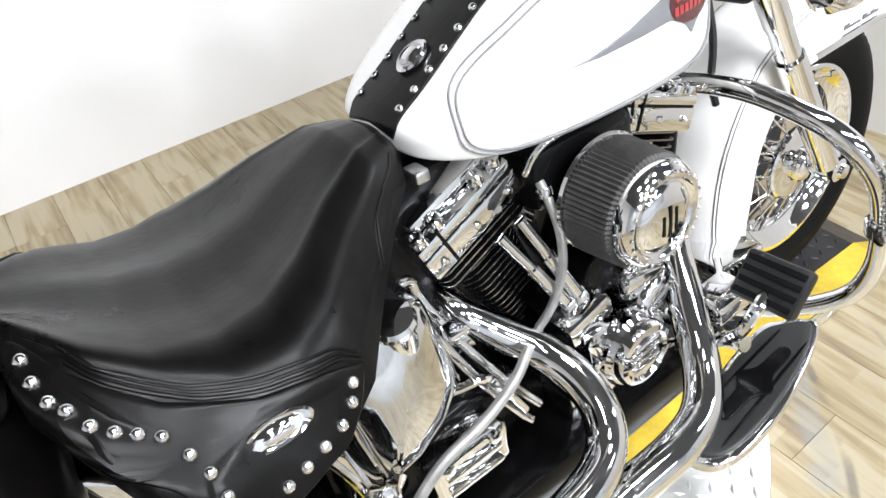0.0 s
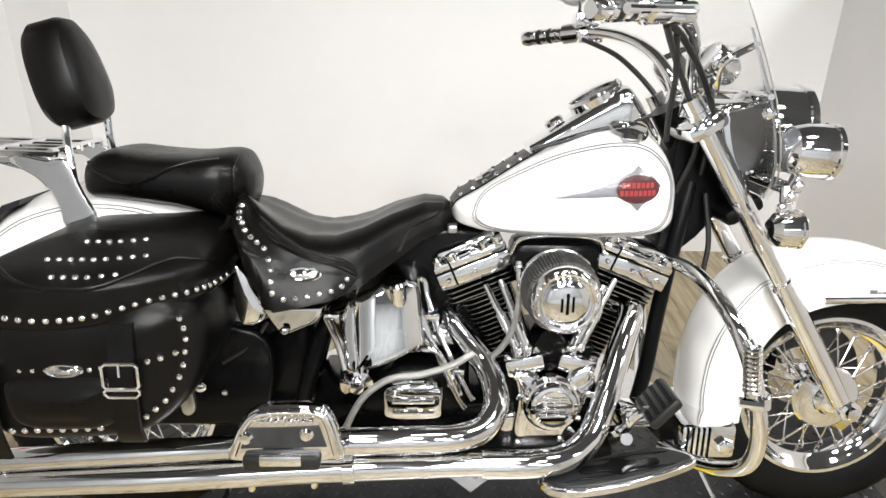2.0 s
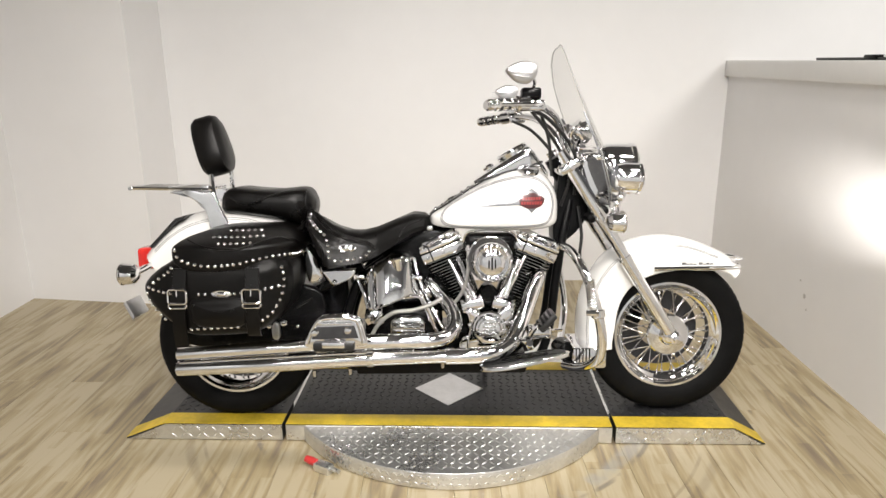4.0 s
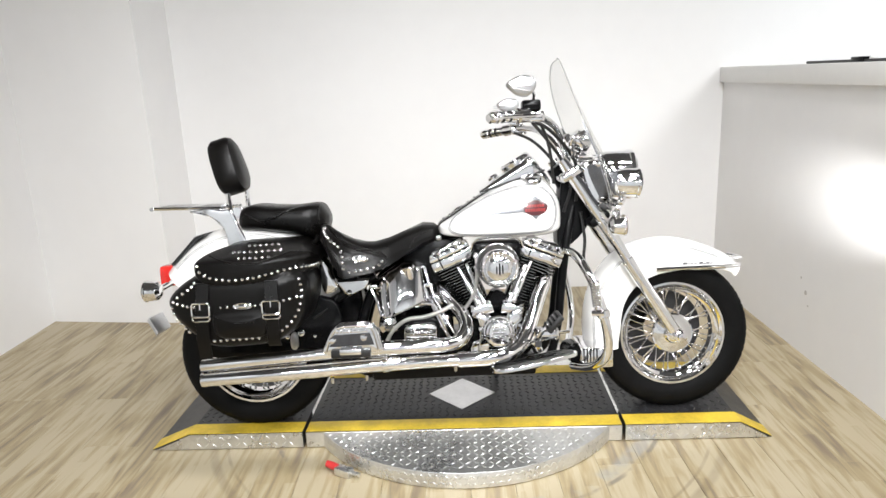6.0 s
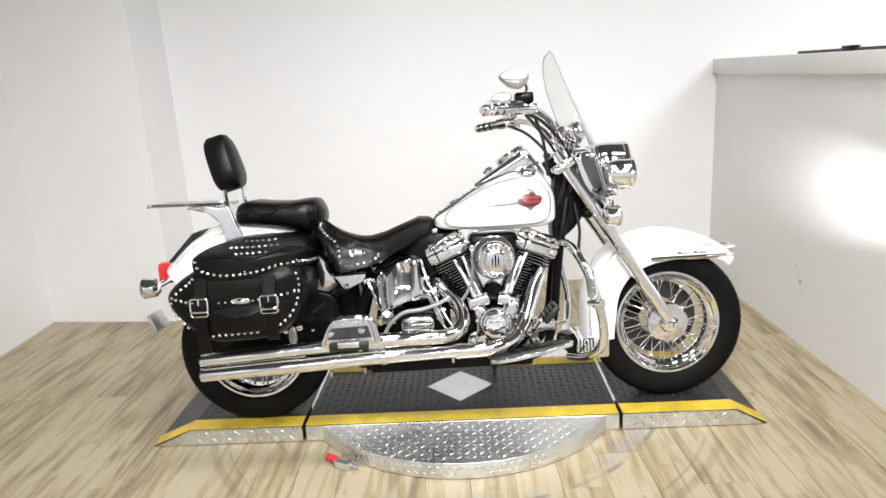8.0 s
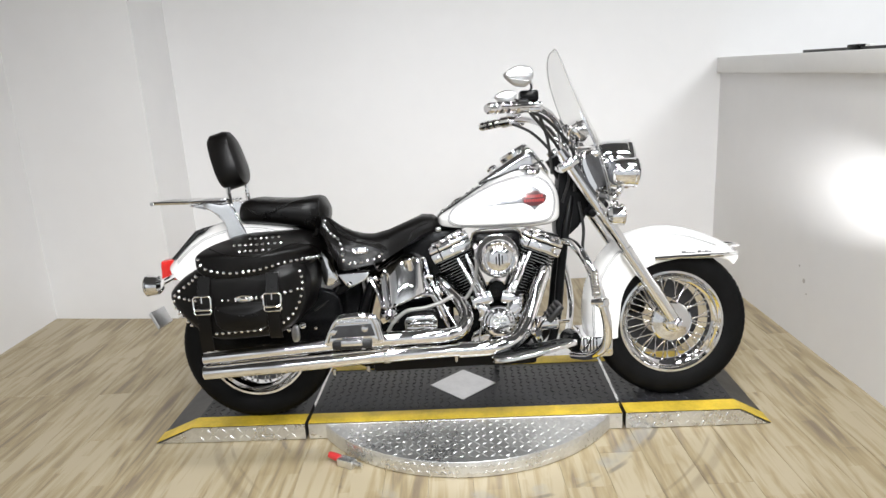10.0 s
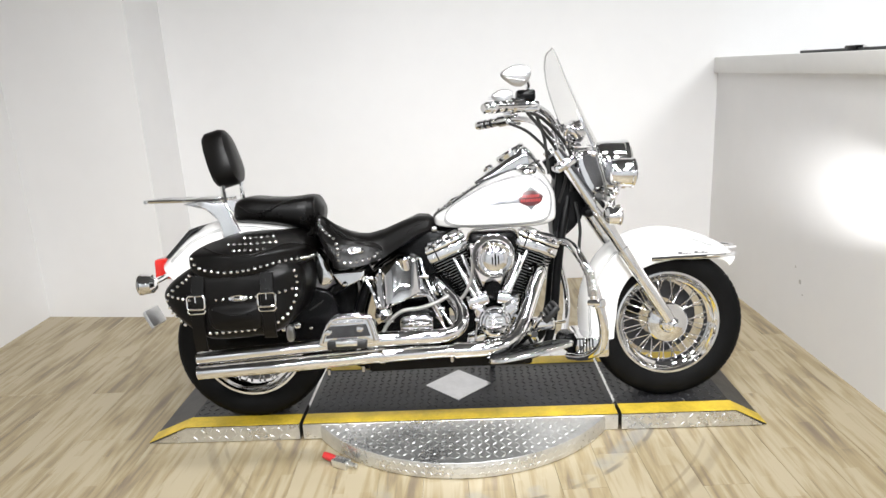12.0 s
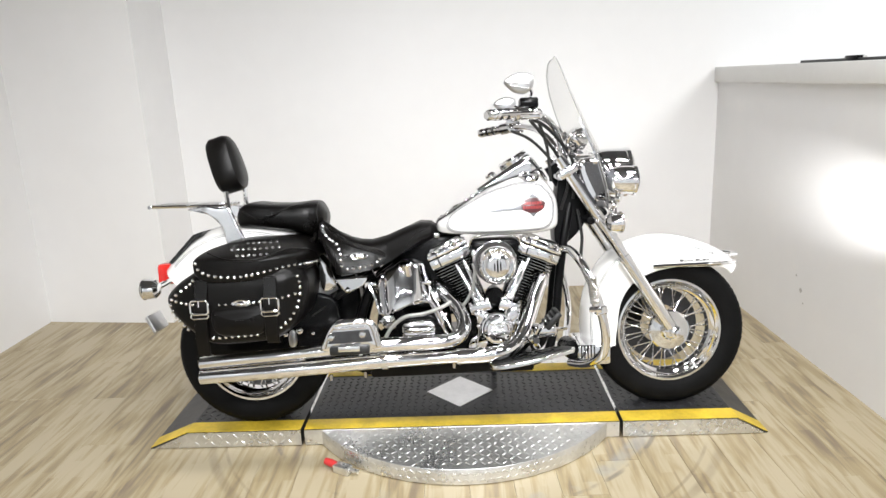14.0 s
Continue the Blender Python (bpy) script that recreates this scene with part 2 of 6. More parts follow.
def skin(bm, rings, cap0=True, cap1=True, closed_ring=True, loop=False):
    """Join rings of equal length with quads."""
    vs = [[bm.verts.new(q) for q in r] for r in rings]
    n = len(vs[0])
    pairs = list(zip(vs, vs[1:])) + ([(vs[-1], vs[0])] if loop else [])
    for a, b in pairs:
        for i in range(n if closed_ring else n - 1):
            j = (i + 1) % n
            bm.faces.new((a[i], a[j], b[j], b[i]))
    if closed_ring and not loop:
        if cap0:
            bm.faces.new(vs[0][::-1])
        if cap1:
            bm.faces.new(vs[-1])
    return vs


def tube(bm, pts, r, seg=12, steps=6, smooth=True, closed=False):
    """A round rod or pipe along the points; r may be one radius or one for each point."""
    path = spline(pts, steps, closed) if smooth and len(pts) > 2 else [Vector(q) for q in pts]
    m = len(path)
    if isinstance(r, (list, tuple)):
        radii = [float(np.interp(i * (len(r) - 1) / max(1, m - 1), range(len(r)), r)) for i in range(m)]
    else:
        radii = [r] * m
    up, rings = None, []
    for i, q in enumerate(path):
        if closed:
            d = path[(i + 1) % m] - path[i - 1]
        else:
            d = path[min(i + 1, m - 1)] - path[max(i - 1, 0)]
        d.normalize()
        if up is None:
            up = Vector((0, 1, 0)) if abs(d.y) < 0.9 else Vector((1, 0, 0))
        up = (up - d * up.dot(d)).normalized()
        side = d.cross(up)
        rings.append([q + (up * math.cos(a) + side * math.sin(a)) * radii[i] for a in (2 * math.pi * k / seg for k in range(seg))])
    skin(bm, rings, loop=closed)
    return bm


def tube_bm(pts, r, **kw):
    return tube(bmesh.new(), pts, r, **kw)


def lathe(bm, profile, centre, axis=(0, -1, 0), seg=40, loop=False):
    """Turn (radius, height) pairs about an axis through centre."""
    ax = Vector(axis).normalized()
    u = ax.orthogonal().normalized()
    v = ax.cross(u)
    c = Vector(centre)
    rings = [[c + ax * h + (u * math.cos(a) + v * math.sin(a)) * max(r, 1e-4) for a in (2 * math.pi * k / seg for k in range(seg))] for r, h in profile]
    skin(bm, rings, loop=loop)
    return bm


def lathe_bm(profile, centre, axis=(0, -1, 0), seg=40, loop=False):
    return lathe(bmesh.new(), profile, centre, axis, seg, loop)


def inset(outline, d):
    """Move a closed xz outline inwards by d."""
    n = len(outline)
    area = sum(outline[i][0] * outline[(i + 1) % n][1] - outline[(i + 1) % n][0] * outline[i][1] for i in range(n))
    s = 1 if area > 0 else -1
    out = []
    for i in range(n):
        a, b, c = Vector(outline[i - 1]), Vector(outline[i]), Vector(outline[(i + 1) % n])
        t = (c - a).normalized()
        out.append(b + Vector((-t.y, t.x)) * d * s)
    return out


def pillow(outline, y_in, y_out, edge=0.01, bulge=0.0, steps=4, tilt=None, rings=3, bm=None, soft=True):
    """A panel with an xz outline from y_in to y_out, with rounded outer edges and a domed face. tilt(x, z) adds to y."""
    bm = bm or bmesh.new()
    o = [Vector((q[0], q[1])) for q in (spline([(a, b, 0) for a, b in outline], steps, True) if soft else [Vector((a, b, 0)) for a, b in outline])]
    s = 1 if y_out > y_in else -1
    add = tilt or (lambda x, z: 0.0)
    levels = [(o, y_in)]
    for k in range(rings + 1):
        a = math.pi / 2 * k / rings
        levels.append((inset(o, edge * (1 - math.cos(a))), y_out - s * edge * (1 - math.sin(a))))
    c = sum(o, Vector((0, 0))) / len(o)
    base = levels[-1][0]
    for f in (0.8, 0.55, 0.25):
        levels.append(([c + (q - c) * f for q in base], y_out + s * bulge * (1 - f * f)))
    skin(bm, [[(q.x, y + add(q.x, q.y), q.y) for q in ring] for ring, y in levels])
    return bm


def block(bm, x0, x1, y0, y1, z0, z1, bev=0.004, m=None):
    """A bevelled box."""
    r = bmesh.ops.create_cube(bm, size=1)
    bmesh.ops.scale(bm, vec=(abs(x1 - x0), abs(y1 - y0), abs(z1 - z0)), verts=r["verts"])
    if bev:
        es = list({e for v in r["verts"] for e in v.link_edges})
        g = bmesh.ops.bevel(bm, geom=es, offset=bev, segments=2, affect="EDGES", profile=0.5)
        vs = list({v for f in g["faces"] for v in f.verts} | {v for v in r["verts"] if v.is_valid})
        isl = set(vs)
        todo = list(vs)
        while todo:
            v = todo.pop()
            for e in v.link_edges:
                w = e.other_vert(v)
                if w not in isl:
                    isl.add(w)
                    todo.append(w)
        vs = list(isl)
    else:
        vs = r["verts"]
    mat = Matrix.Translation(((x0 + x1) / 2, (y0 + y1) / 2, (z0 + z1) / 2))
    bmesh.ops.transform(bm, matrix=(m or Matrix()) @ mat, verts=vs)
    return bm


def block_bm(*a, **k):
    return block(bmesh.new(), *a, **k)


def superring(x, w, zt, zb, n=2.5, seg=28, dip=0.0):
    """A cross-section at x: half width w between zb and zt, squarish by n, with a dip along the top."""
    out, c, h = [], (zt + zb) / 2, (zt - zb) / 2
    for k in range(seg):
        a = 2 * math.pi * k / seg
        ca, sa = math.cos(a), math.sin(a)
        y = w * math.copysign(abs(ca) ** (2 / n), ca)
        z = c + h * math.copysign(abs(sa) ** (2 / n), sa)
        if sa > 0 and dip:
            z -= dip * max(0, 1 - (y / (w * 0.75)) ** 2)
        out.append((x, y, z))
    return out


def station(table, x):
    """Interpolate rows of (x, ...) at x, smoothly."""
    xs = [r[0] for r in table]
    return [float(np.interp(x, xs, [r[k] for r in table])) for k in range(1, len(table[0]))]


def loft(table, n=2.5, seg=28, fine=4, dip=0.0, bm=None):
    """A body along x from rows of (x, half width, top, bottom)."""
    bm = bm or bmesh.new()
    rows = spline([(r[0], r[1], r[2]) for r in table], fine)
    low = spline([(r[0], r[3], 0) for r in table], fine)
    skin(bm, [superring(a.x, max(0.003, a.y), a.z, b.y, n, seg, dip) for a, b in zip(rows, low)])
    return bm


def mirrored(me_ob, parent, name=None):
    """The same part on the other side of the middle plane."""
    me = me_ob.data.copy()
    me.transform(Matrix.Scale(-1, 4, (0, 1, 0)))
    me.flip_normals()
    ob = new(name or me_ob.name.split(".")[0], me)
    ob.parent = parent
    if "label" in me_ob:
        ob["label"] = me_ob["label"]
    return ob


# ---- the room ----
def wall(name, a, b, height, thick=0.1, mat=WALLPAINT, z0=0.0, label="plain white painted wall"):
    """A wall from a to b in plan; its thickness lies to the right of that line."""
    a, b = Vector((*a, 0)), Vector((*b, 0))
    d = (b - a).normalized()
    n = Vector((d.y, -d.x, 0)) * thick
    bm = bmesh.new()
    lo = [bm.verts.new(q + Vector((0, 0, z0))) for q in (a, b, b + n, a + n)]
    hi = [bm.verts.new(v.co + Vector((0, 0, height - z0))) for v in lo]
    bm.faces.new(lo[::-1])
    bm.faces.new(hi)
    for i in range(4):
        j = (i + 1) % 4
        bm.faces.new((lo[i], lo[j], hi[j], hi[i]))
    return tagged(part(name, bm, mat, smooth=0), label, "wall", kind="structure")


ROOM_H = 3.0
wall("wall_back", (4.4, 1.86), (-1.85, 1.86), ROOM_H)
bm = bmesh.new()
skin(bm, [[(-1.712, 1.405, z), (-1.72, 1.86, z), (-2.52, 1.86, z), (-2.52, 1.495, z), (-2.05, 1.44, z)] for z in (0.0, ROOM_H)])
tagged(part("wall_jut", bm, WALLPAINT, smooth=0), "plain white painted wall that juts forward", "wall", kind="structure")
wall("wall_left", (-2.52, 1.60), (-2.43, -1.9), ROOM_H)
# unseen closing walls; their grey is what the chrome mirrors
wall("wall_left_shop", (-2.43, -1.9), (-2.43, -7.0), ROOM_H, mat=SHOPWALL, label="unseen pale grey wall that closes the room")
wall("wall_front", (-2.53, -7.0), (4.4, -7.0), ROOM_H, mat=SHOPWALL, label="unseen pale grey wall that closes the room")
wall("wall_far_right", (4.4, -7.1), (4.4, 1.96), ROOM_H, mat=SHOPWALL, label="unseen pale grey wall that closes the room")
wall("partition_wall", (1.663, -2.2), (1.595, 1.86), 1.25, thick=0.11, label="white half-height partition wall")
cap = bmesh.new()
block(cap, -0.13, 0.012, 0.0, 4.06, 1.25, 1.338, 0.004)
cap_ob = part("partition_cap", cap, CAPPAINT)
cap_ob.matrix_world = Matrix.Translation((1.663, -2.2, 0)) @ Matrix.Rotation(radians(0.96), 4, "Z") @ Matrix.Translation((0.105, 0, 0))
tagged(cap_ob, "white boxed cap along the partition's top", "trim", kind="structure")
# unseen ceiling, kept dark so that leather and chrome reflect little from above
bm = bmesh.new()
block(bm, -2.6, 4.5, -7.1, 2.05, ROOM_H, ROOM_H + 0.1, 0)
tagged(part("ceiling", bm, CEILPAINT, smooth=0), "unseen ceiling, dark grey to deepen the reflections", "ceiling", kind="structure")
bm = bmesh.new()
block(bm, -2.6, 4.5, -7.1, 2.05, -0.12, -0.006, 0)
floor = tagged(part("floor", bm, DARKGREY, smooth=0), "pale greyish oak plank floor, worn and streaked", "floor", kind="structure")

# ---- the turntable and wheel ramps ----
H = 0.066
PY0, PY1 = -0.03, 0.51


def treads(x0, x1, y0, y1, z, pitch=0.03, keep=None, normal="z"):
    """Raised lozenges of tread plate, alternating in direction."""
    bm = bmesh.new()
    nx, ny = int((x1 - x0) / pitch), int((y1 - y0) / pitch)
    for i in range(nx):
        for j in range(ny):
            cx, cy = x0 + (i + 0.5) * pitch, y0 + (j + 0.5) * pitch
            if keep and not keep(cx, cy):
                continue
            a = radians(45 if (i + j) % 2 else -45)
            ca, sa = math.cos(a), math.sin(a)
            ring = []
            for u, v, h in ((0.0125, 0, 0), (0, 0.0042, 0), (-0.0125, 0, 0), (0, -0.0042, 0), (0.006, 0, 0.0024), (-0.006, 0, 0.0024)):
                p, q = cx + u * ca - v * sa, cy + u * sa + v * ca
                ring.append(bm.verts.new((p, q, z + h) if normal == "z" else (p, z - h, q)))
            a0, b0, c0, d0, e0, f0 = ring
            for fc in ((a0, b0, e0), (b0, c0, f0, e0), (c0, d0, f0), (d0, a0, e0, f0)):
                bm.faces.new(fc)
    return bm


platform = new("vehicle_turntable")
tagged(platform, "steel tread-plate turntable with ramps and yellow painted edges", "turntable")
GAP = 0.006
for name, x0, x1 in (("centre_deck", -0.605, 0.605),):
    deck = part("centre_deck", block_bm(x0 + GAP, x1 - GAP, PY0, PY1, 0.004, H, bev=0.002), DARKSTEEL, platform, "dark worn tread plate")
    part("tread", treads(x0 + 0.02, x1 - 0.02, PY0 + 0.09, PY1 - 0.09, H, keep=lambda x, y: abs(x + 0.002) + abs(y - 0.256) > 0.155), DARKSTEEL, deck, smooth=0)


def ramp_deck(s):
    bm = bmesh.new()
    x0, x1, x2 = 0.605 + GAP, 1.035 if s > 0 else 1.05, 1.15 if s > 0 else 1.20
    prof = [(x0, 0.003), (x0, H), (x1, H), (x2, 0.006), (x2, 0.003)]
    rings = [[(s * a, y, b) for a, b in prof] for y in (PY0, PY1)]
    skin(bm, rings)
    ob = part("end_ramp", bm, DARKSTEEL, platform, "dark worn tread plate ramp", smooth=20)
    part("tread", treads(s * x0 if s > 0 else -x1, s * x1 if s > 0 else -x0, PY0 + 0.09, PY1 - 0.09, H), DARKSTEEL, ob, smooth=0)
    for y0, y1 in ((PY0, PY0 + 0.075), (PY1 - 0.075, PY1)):
        b2 = bmesh.new()
        pr = [(x0, H + 0.0005), (x1, H + 0.0005), (x2, 0.0065), (x2, 0.0085), (x1 + 0.003, H + 0.0025), (x0, H + 0.0025)]
        skin(b2, [[(s * a, y, b) for a, b in pr] for y in (y0, y1)])
        part("yellow_stripe", b2, YELLOW, ob, "scuffed yellow paint", smooth=20)
    b3 = bmesh.new()
    skin(b3, [[(s * a, y, b) for a, b in [(x0, 0.004), (x0, H - 0.002), (x1 - 0.004, H - 0.002), (x2 - 0.012, 0.004)]] for y in (PY0 - 0.0005, PY0 - 0.003)])
    face = part("side_face", b3, STEEL, ob, "bright tread plate", smooth=20)
    part("tread", treads(s * x0 if s > 0 else -x1 + 0.02, s * (x1 - 0.02) if s > 0 else -x0, 0.004, H, PY0 - 0.003, keep=None, normal="y"), STEEL, ob, smooth=0)


ramp_deck(1)
ramp_deck(-1)
for y0, y1 in ((PY0, PY0 + 0.075), (PY1 - 0.075, PY1)):
    part("yellow_stripe", block_bm(-0.597, 0.597, y0, y1, H + 0.0005, H + 0.0025, bev=0.0008), YELLOW, platform, "scuffed yellow paint")
part("side_face", block_bm(-0.597, 0.597, PY0 - 0.003, PY0 - 0.0005, 0.004, H - 0.002, bev=0), STEEL, platform, "bright tread plate", smooth=0)
# the pale diamond left bare on the deck
bm = bmesh.new()
skin(bm, [[(-0.002 + 0.138 * a, 0.256 + 0.14 * b, z) for a, b in ((1, 0), (0, 1), (-1, 0), (0, -1))] for z in (H + 0.0004, H + 0.003)])
part("diamond_plate", bm, SATIN, platform, "bare grey metal diamond", smooth=0)
# the round table below, its front half in view
DX, DY, DR = 0.01, 0.33, 0.65
bm = bmesh.new()
lathe(bm, [(DR, 0.004), (DR, H - 0.007), (DR - 0.002, H - 0.004), (0.3, H - 0.004)], (DX, DY, 0), (0, 0, 1), 96)
disc = part("round_table", bm, STEEL, platform, "bright round tread-plate disc")
part("tread", treads(DX - DR, DX + DR, DY - DR, PY0 - 0.004, H - 0.004, pitch=0.026, keep=lambda x, y: math.hypot(x - DX, y - DY) < DR - 0.014), STEEL, disc, smooth=0)
rim_t = bmesh.new()
for k in range(110):
    a = radians(198 + k * 144 / 110)
    for row, z in ((0, 0.018), (1, 0.044)):
        s = 1 if (k + row) % 2 else -1
        c = Vector((DX + math.cos(a) * (DR + 0.0003), DY + math.sin(a) * (DR + 0.0003), z))
        t, o = Vector((-math.sin(a), math.cos(a), 0)), Vector((math.cos(a), math.sin(a), 0)) * 0.0016
        d1, d2 = (t + Vector((0, 0, s))) * 0.008, (t * -s + Vector((0, 0, 1))) * 0.0028
        q = [rim_t.verts.new(c + w) for w in (d1, d2, -d1, -d2)]
        p = [rim_t.verts.new(c + w + o) for w in (d1 * 0.4, -d1 * 0.4)]
        for fc in ((q[0], q[1], p[0]), (q[1], q[2], p[1], p[0]), (q[2], q[3], p[1]), (q[3], q[0], p[0], p[1])):
            rim_t.faces.new(fc)
part("tread", rim_t, STEEL, disc, smooth=0)

# the small red-handled latch on the floor beside the disc
latch = new("floor_latch")
latch.location = (-0.44, -0.21, 0)
latch.rotation_euler = (0, 0, radians(-28))
tagged(latch, "small steel latch with a red grip beside the turntable", "latch")
part("bracket", block_bm(-0.01, 0.055, -0.018, 0.018, 0.0, 0.03, bev=0.004), STEEL, latch)
part("pin", tube_bm([(0.05, 0, 0.02), (0.09, 0, 0.02)], 0.008), STEEL, latch)
part("grip", lathe_bm([(0.0, -0.002), (0.013, 0.0), (0.014, 0.02), (0.012, 0.045), (0.004, 0.05)], (-0.008, 0, 0.022), (-1, 0, 0.1), 16), REDGRIP, latch, "red plastic grip")

# black strip lying on the partition's cap
strip = new("black_cable_strip")
strip.matrix_world = Matrix.Translation((1.645, 0.0, 1.338)) @ Matrix.Rotation(radians(0.96), 4, "Z")
tagged(strip, "flat black cable strip lying on the partition cap", "cable")
part("strip", block_bm(0.0, 0.035, -1.2, 0.95, 0.0, 0.012, bev=0.003), HOSE, strip)
part("plug", block_bm(-0.008, 0.03, 0.50, 0.58, 0.002, 0.022, bev=0.004), BLACK, strip)
part("clip", block_bm(0.002, 0.028, 0.44, 0.47, 0.010, 0.020, bev=0.003), WHITEPLASTIC, strip)

# faint scuffs on the partition
for k, (sy, sz, sr) in enumerate(((0.73, 0.30, 0.012), (0.78, 0.36, 0.006), (0.70, 0.245, 0.005))):
    scuff = lathe_bm([(sr, 0.0), (sr * 0.9, 0.0006), (0.0, 0.0008)], (1.663 - (sy + 2.2) * 0.068 / 4.06 - 0.0002, sy, sz), (-1, -0.04, 0), 12)
    tagged(part("wall_scuff", scuff, SCUFF), "small grey scuff on the white partition", "scuff", kind="structure")


# ---- the motorcycle: x forward, -y its right side, z up from the ground under its wheels ----
bike = new("motorcycle")
bike.matrix_world = Matrix.Translation((0, 0.102, H - 0.003)) @ Matrix.Rotation(radians(2.0), 4, "Z") @ Matrix.Rotation(radians(-LEAN), 4, "X")
tagged(bike, "white cruiser motorcycle with chrome engine, black leather seat and saddlebags", "motorcycle")

FX, RX, AXLE = 0.822, -0.785, 0.293


def ring_profile(pairs, centre, seg=72):
    return lathe_bm(pairs, centre, (0, -1, 0), seg, loop=True)


def wheel(x, name, width, label):
    r = AXLE
    w = width
    hub = part(name, lathe_bm([(0.03, -0.075), (0.034, -0.07), (0.034, -0.03), (0.022, -0.025), (0.022, 0.025), (0.034, 0.03), (0.034, 0.07), (0.03, 0.075)], (x, 0, r), seg=32), CHROME, bike, label)
    tyre = [(r - 0.098, -w * 0.72), (r - 0.085, -w * 0.86), (r - 0.06, -w), (r - 0.034, -w * 0.98), (r - 0.016, -w * 0.84), (r - 0.006, -w * 0.6), (r - 0.001, -w * 0.3), (r, 0)]
    tyre += [(a, -b) for a, b in tyre[-2::-1]] + [(r - 0.1, 0)]
    part("tyre", ring_profile(tyre, (x, 0, r), 96), RUBBER, hub, "black rubber tyre")
    rim = [(r - 0.090, -w * 0.74), (r - 0.094, -w * 0.80), (r - 0.102, -w * 0.80), (r - 0.106, -w * 0.72), (r - 0.112, -w * 0.62), (r - 0.116, -w * 0.5), (r - 0.130, -w * 0.34), (r - 0.134, 0)]
    rim += [(a, -b) for a, b in rim[-2::-1]] + [(r - 0.1, 0)]
    part("rim", ring_profile(rim, (x, 0, r), 96), CHROME, hub, "chrome wire-spoked rim")
    spoke = finish(tube_bm([(0, 0, 0), (0, 0, 1)], 0.0021, seg=6), 60)
    spoke.materials.append(CHROME)
    nip = finish(lathe_bm([(0.002, 0), (0.0042, 0.001), (0.0042, 0.012), (0.0035, 0.014)], (0, 0, 0), (0, 0, 1), 8), 40)
    nip.materials.append(CHROME)
    for k in range(40):
        a = 2 * math.pi * k / 40
        side = -1 if k % 2 else 1
        lean_a = a + (0.55 if (k // 2) % 2 else -0.55)
        p0 = Vector((x + 0.034 * math.cos(lean_a), side * 0.055, r + 0.034 * math.sin(lean_a)))
        p1 = Vector((x + (r - 0.132) * math.cos(a), side * 0.008, r + (r - 0.132) * math.sin(a)))
        d = p1 - p0
        q = d.to_track_quat("Z", "Y")
        ob = part("spoke", spoke, CHROME, hub)
        ob.matrix_local = Matrix.LocRotScale(p0, q, (1, 1, d.length))
        ob = part("nipple", nip, CHROME, hub)
        ob.matrix_local = Matrix.LocRotScale(p1 - d.normalized() * 0.011, q, None)
    # tread blocks round the shoulder
    tb = bmesh.new()
    for k in range(64):
        a = 2 * math.pi * k / 64
        for side in (-1, 1):
            c = Vector((math.cos(a), 0, math.sin(a)))
            t = Vector((-math.sin(a), 0, math.cos(a)))
            o = Vector((x, 0, r))
            base = [(r - 0.0005, 0.10), (r - 0.004, 0.55), (r - 0.013, 0.80)]
            pts = []
            for rr, wy in base:
                for s in (-0.0105, 0.0105):
                    pts.append((o + c * (rr + 0.0005) + t * (s + 0.012 * wy) + Vector((0, side * w * wy, 0)), o + c * (rr + 0.0009) + t * (s * 0.9 + 0.012 * wy) + Vector((0, side * w * wy, 0))))
            lo = [tb.verts.new(p[0]) for p in pts]
            hi = [tb.verts.new(p[1]) for p in pts]
            for i, j in ((0, 2), (2, 4)):
                tb.faces.new((hi[i], hi[i + 1], hi[j + 1], hi[j]))
                tb.faces.new((lo[i], lo[j], hi[j], hi[i]))
                tb.faces.new((lo[i + 1], hi[i + 1], hi[j + 1], lo[j + 1]))
            tb.faces.new((lo[0], hi[0], hi[1], lo[1]))
            tb.faces.new((lo[4], lo[5], hi[5], hi[4]))
    part("tyre_tread", tb, RUBBER, hub, smooth=0)
    return hub


front_wheel = wheel(FX, "front_wheel", 0.062, "chrome spoked front wheel with a black tyre")
front_wheel.location = (-0.004, 0.006, 0.003)
wheel(RX, "rear_wheel", 0.066, "chrome spoked rear wheel with a black tyre")
part("hub_cover", lathe_bm([(0.074, 0.0), (0.078, 0.004), (0.078, 0.012), (0.073, 0.016), (0.050, 0.017), (0.036, 0.021), (0.030, 0.036), (0.02, 0.046), (0.0, 0.050)], (FX, -0.035, AXLE), seg=48), CHROME, front_wheel, "domed chrome hub cover")
rot = bmesh.new()
lathe(rot, [(0.078, -0.003), (0.148, -0.003), (0.148, 0.003), (0.078, 0.003)], (FX, 0.072, AXLE), (0, 1, 0), 56, loop=True)
part("brake_disc", rot, DARKSTEEL, front_wheel, "slotted steel brake disc")
part("brake_caliper", block_bm(FX - 0.15, FX - 0.075, 0.05, 0.10, AXLE + 0.02, AXLE + 0.11, bev=0.015), BLACK, bike, "black brake caliper")


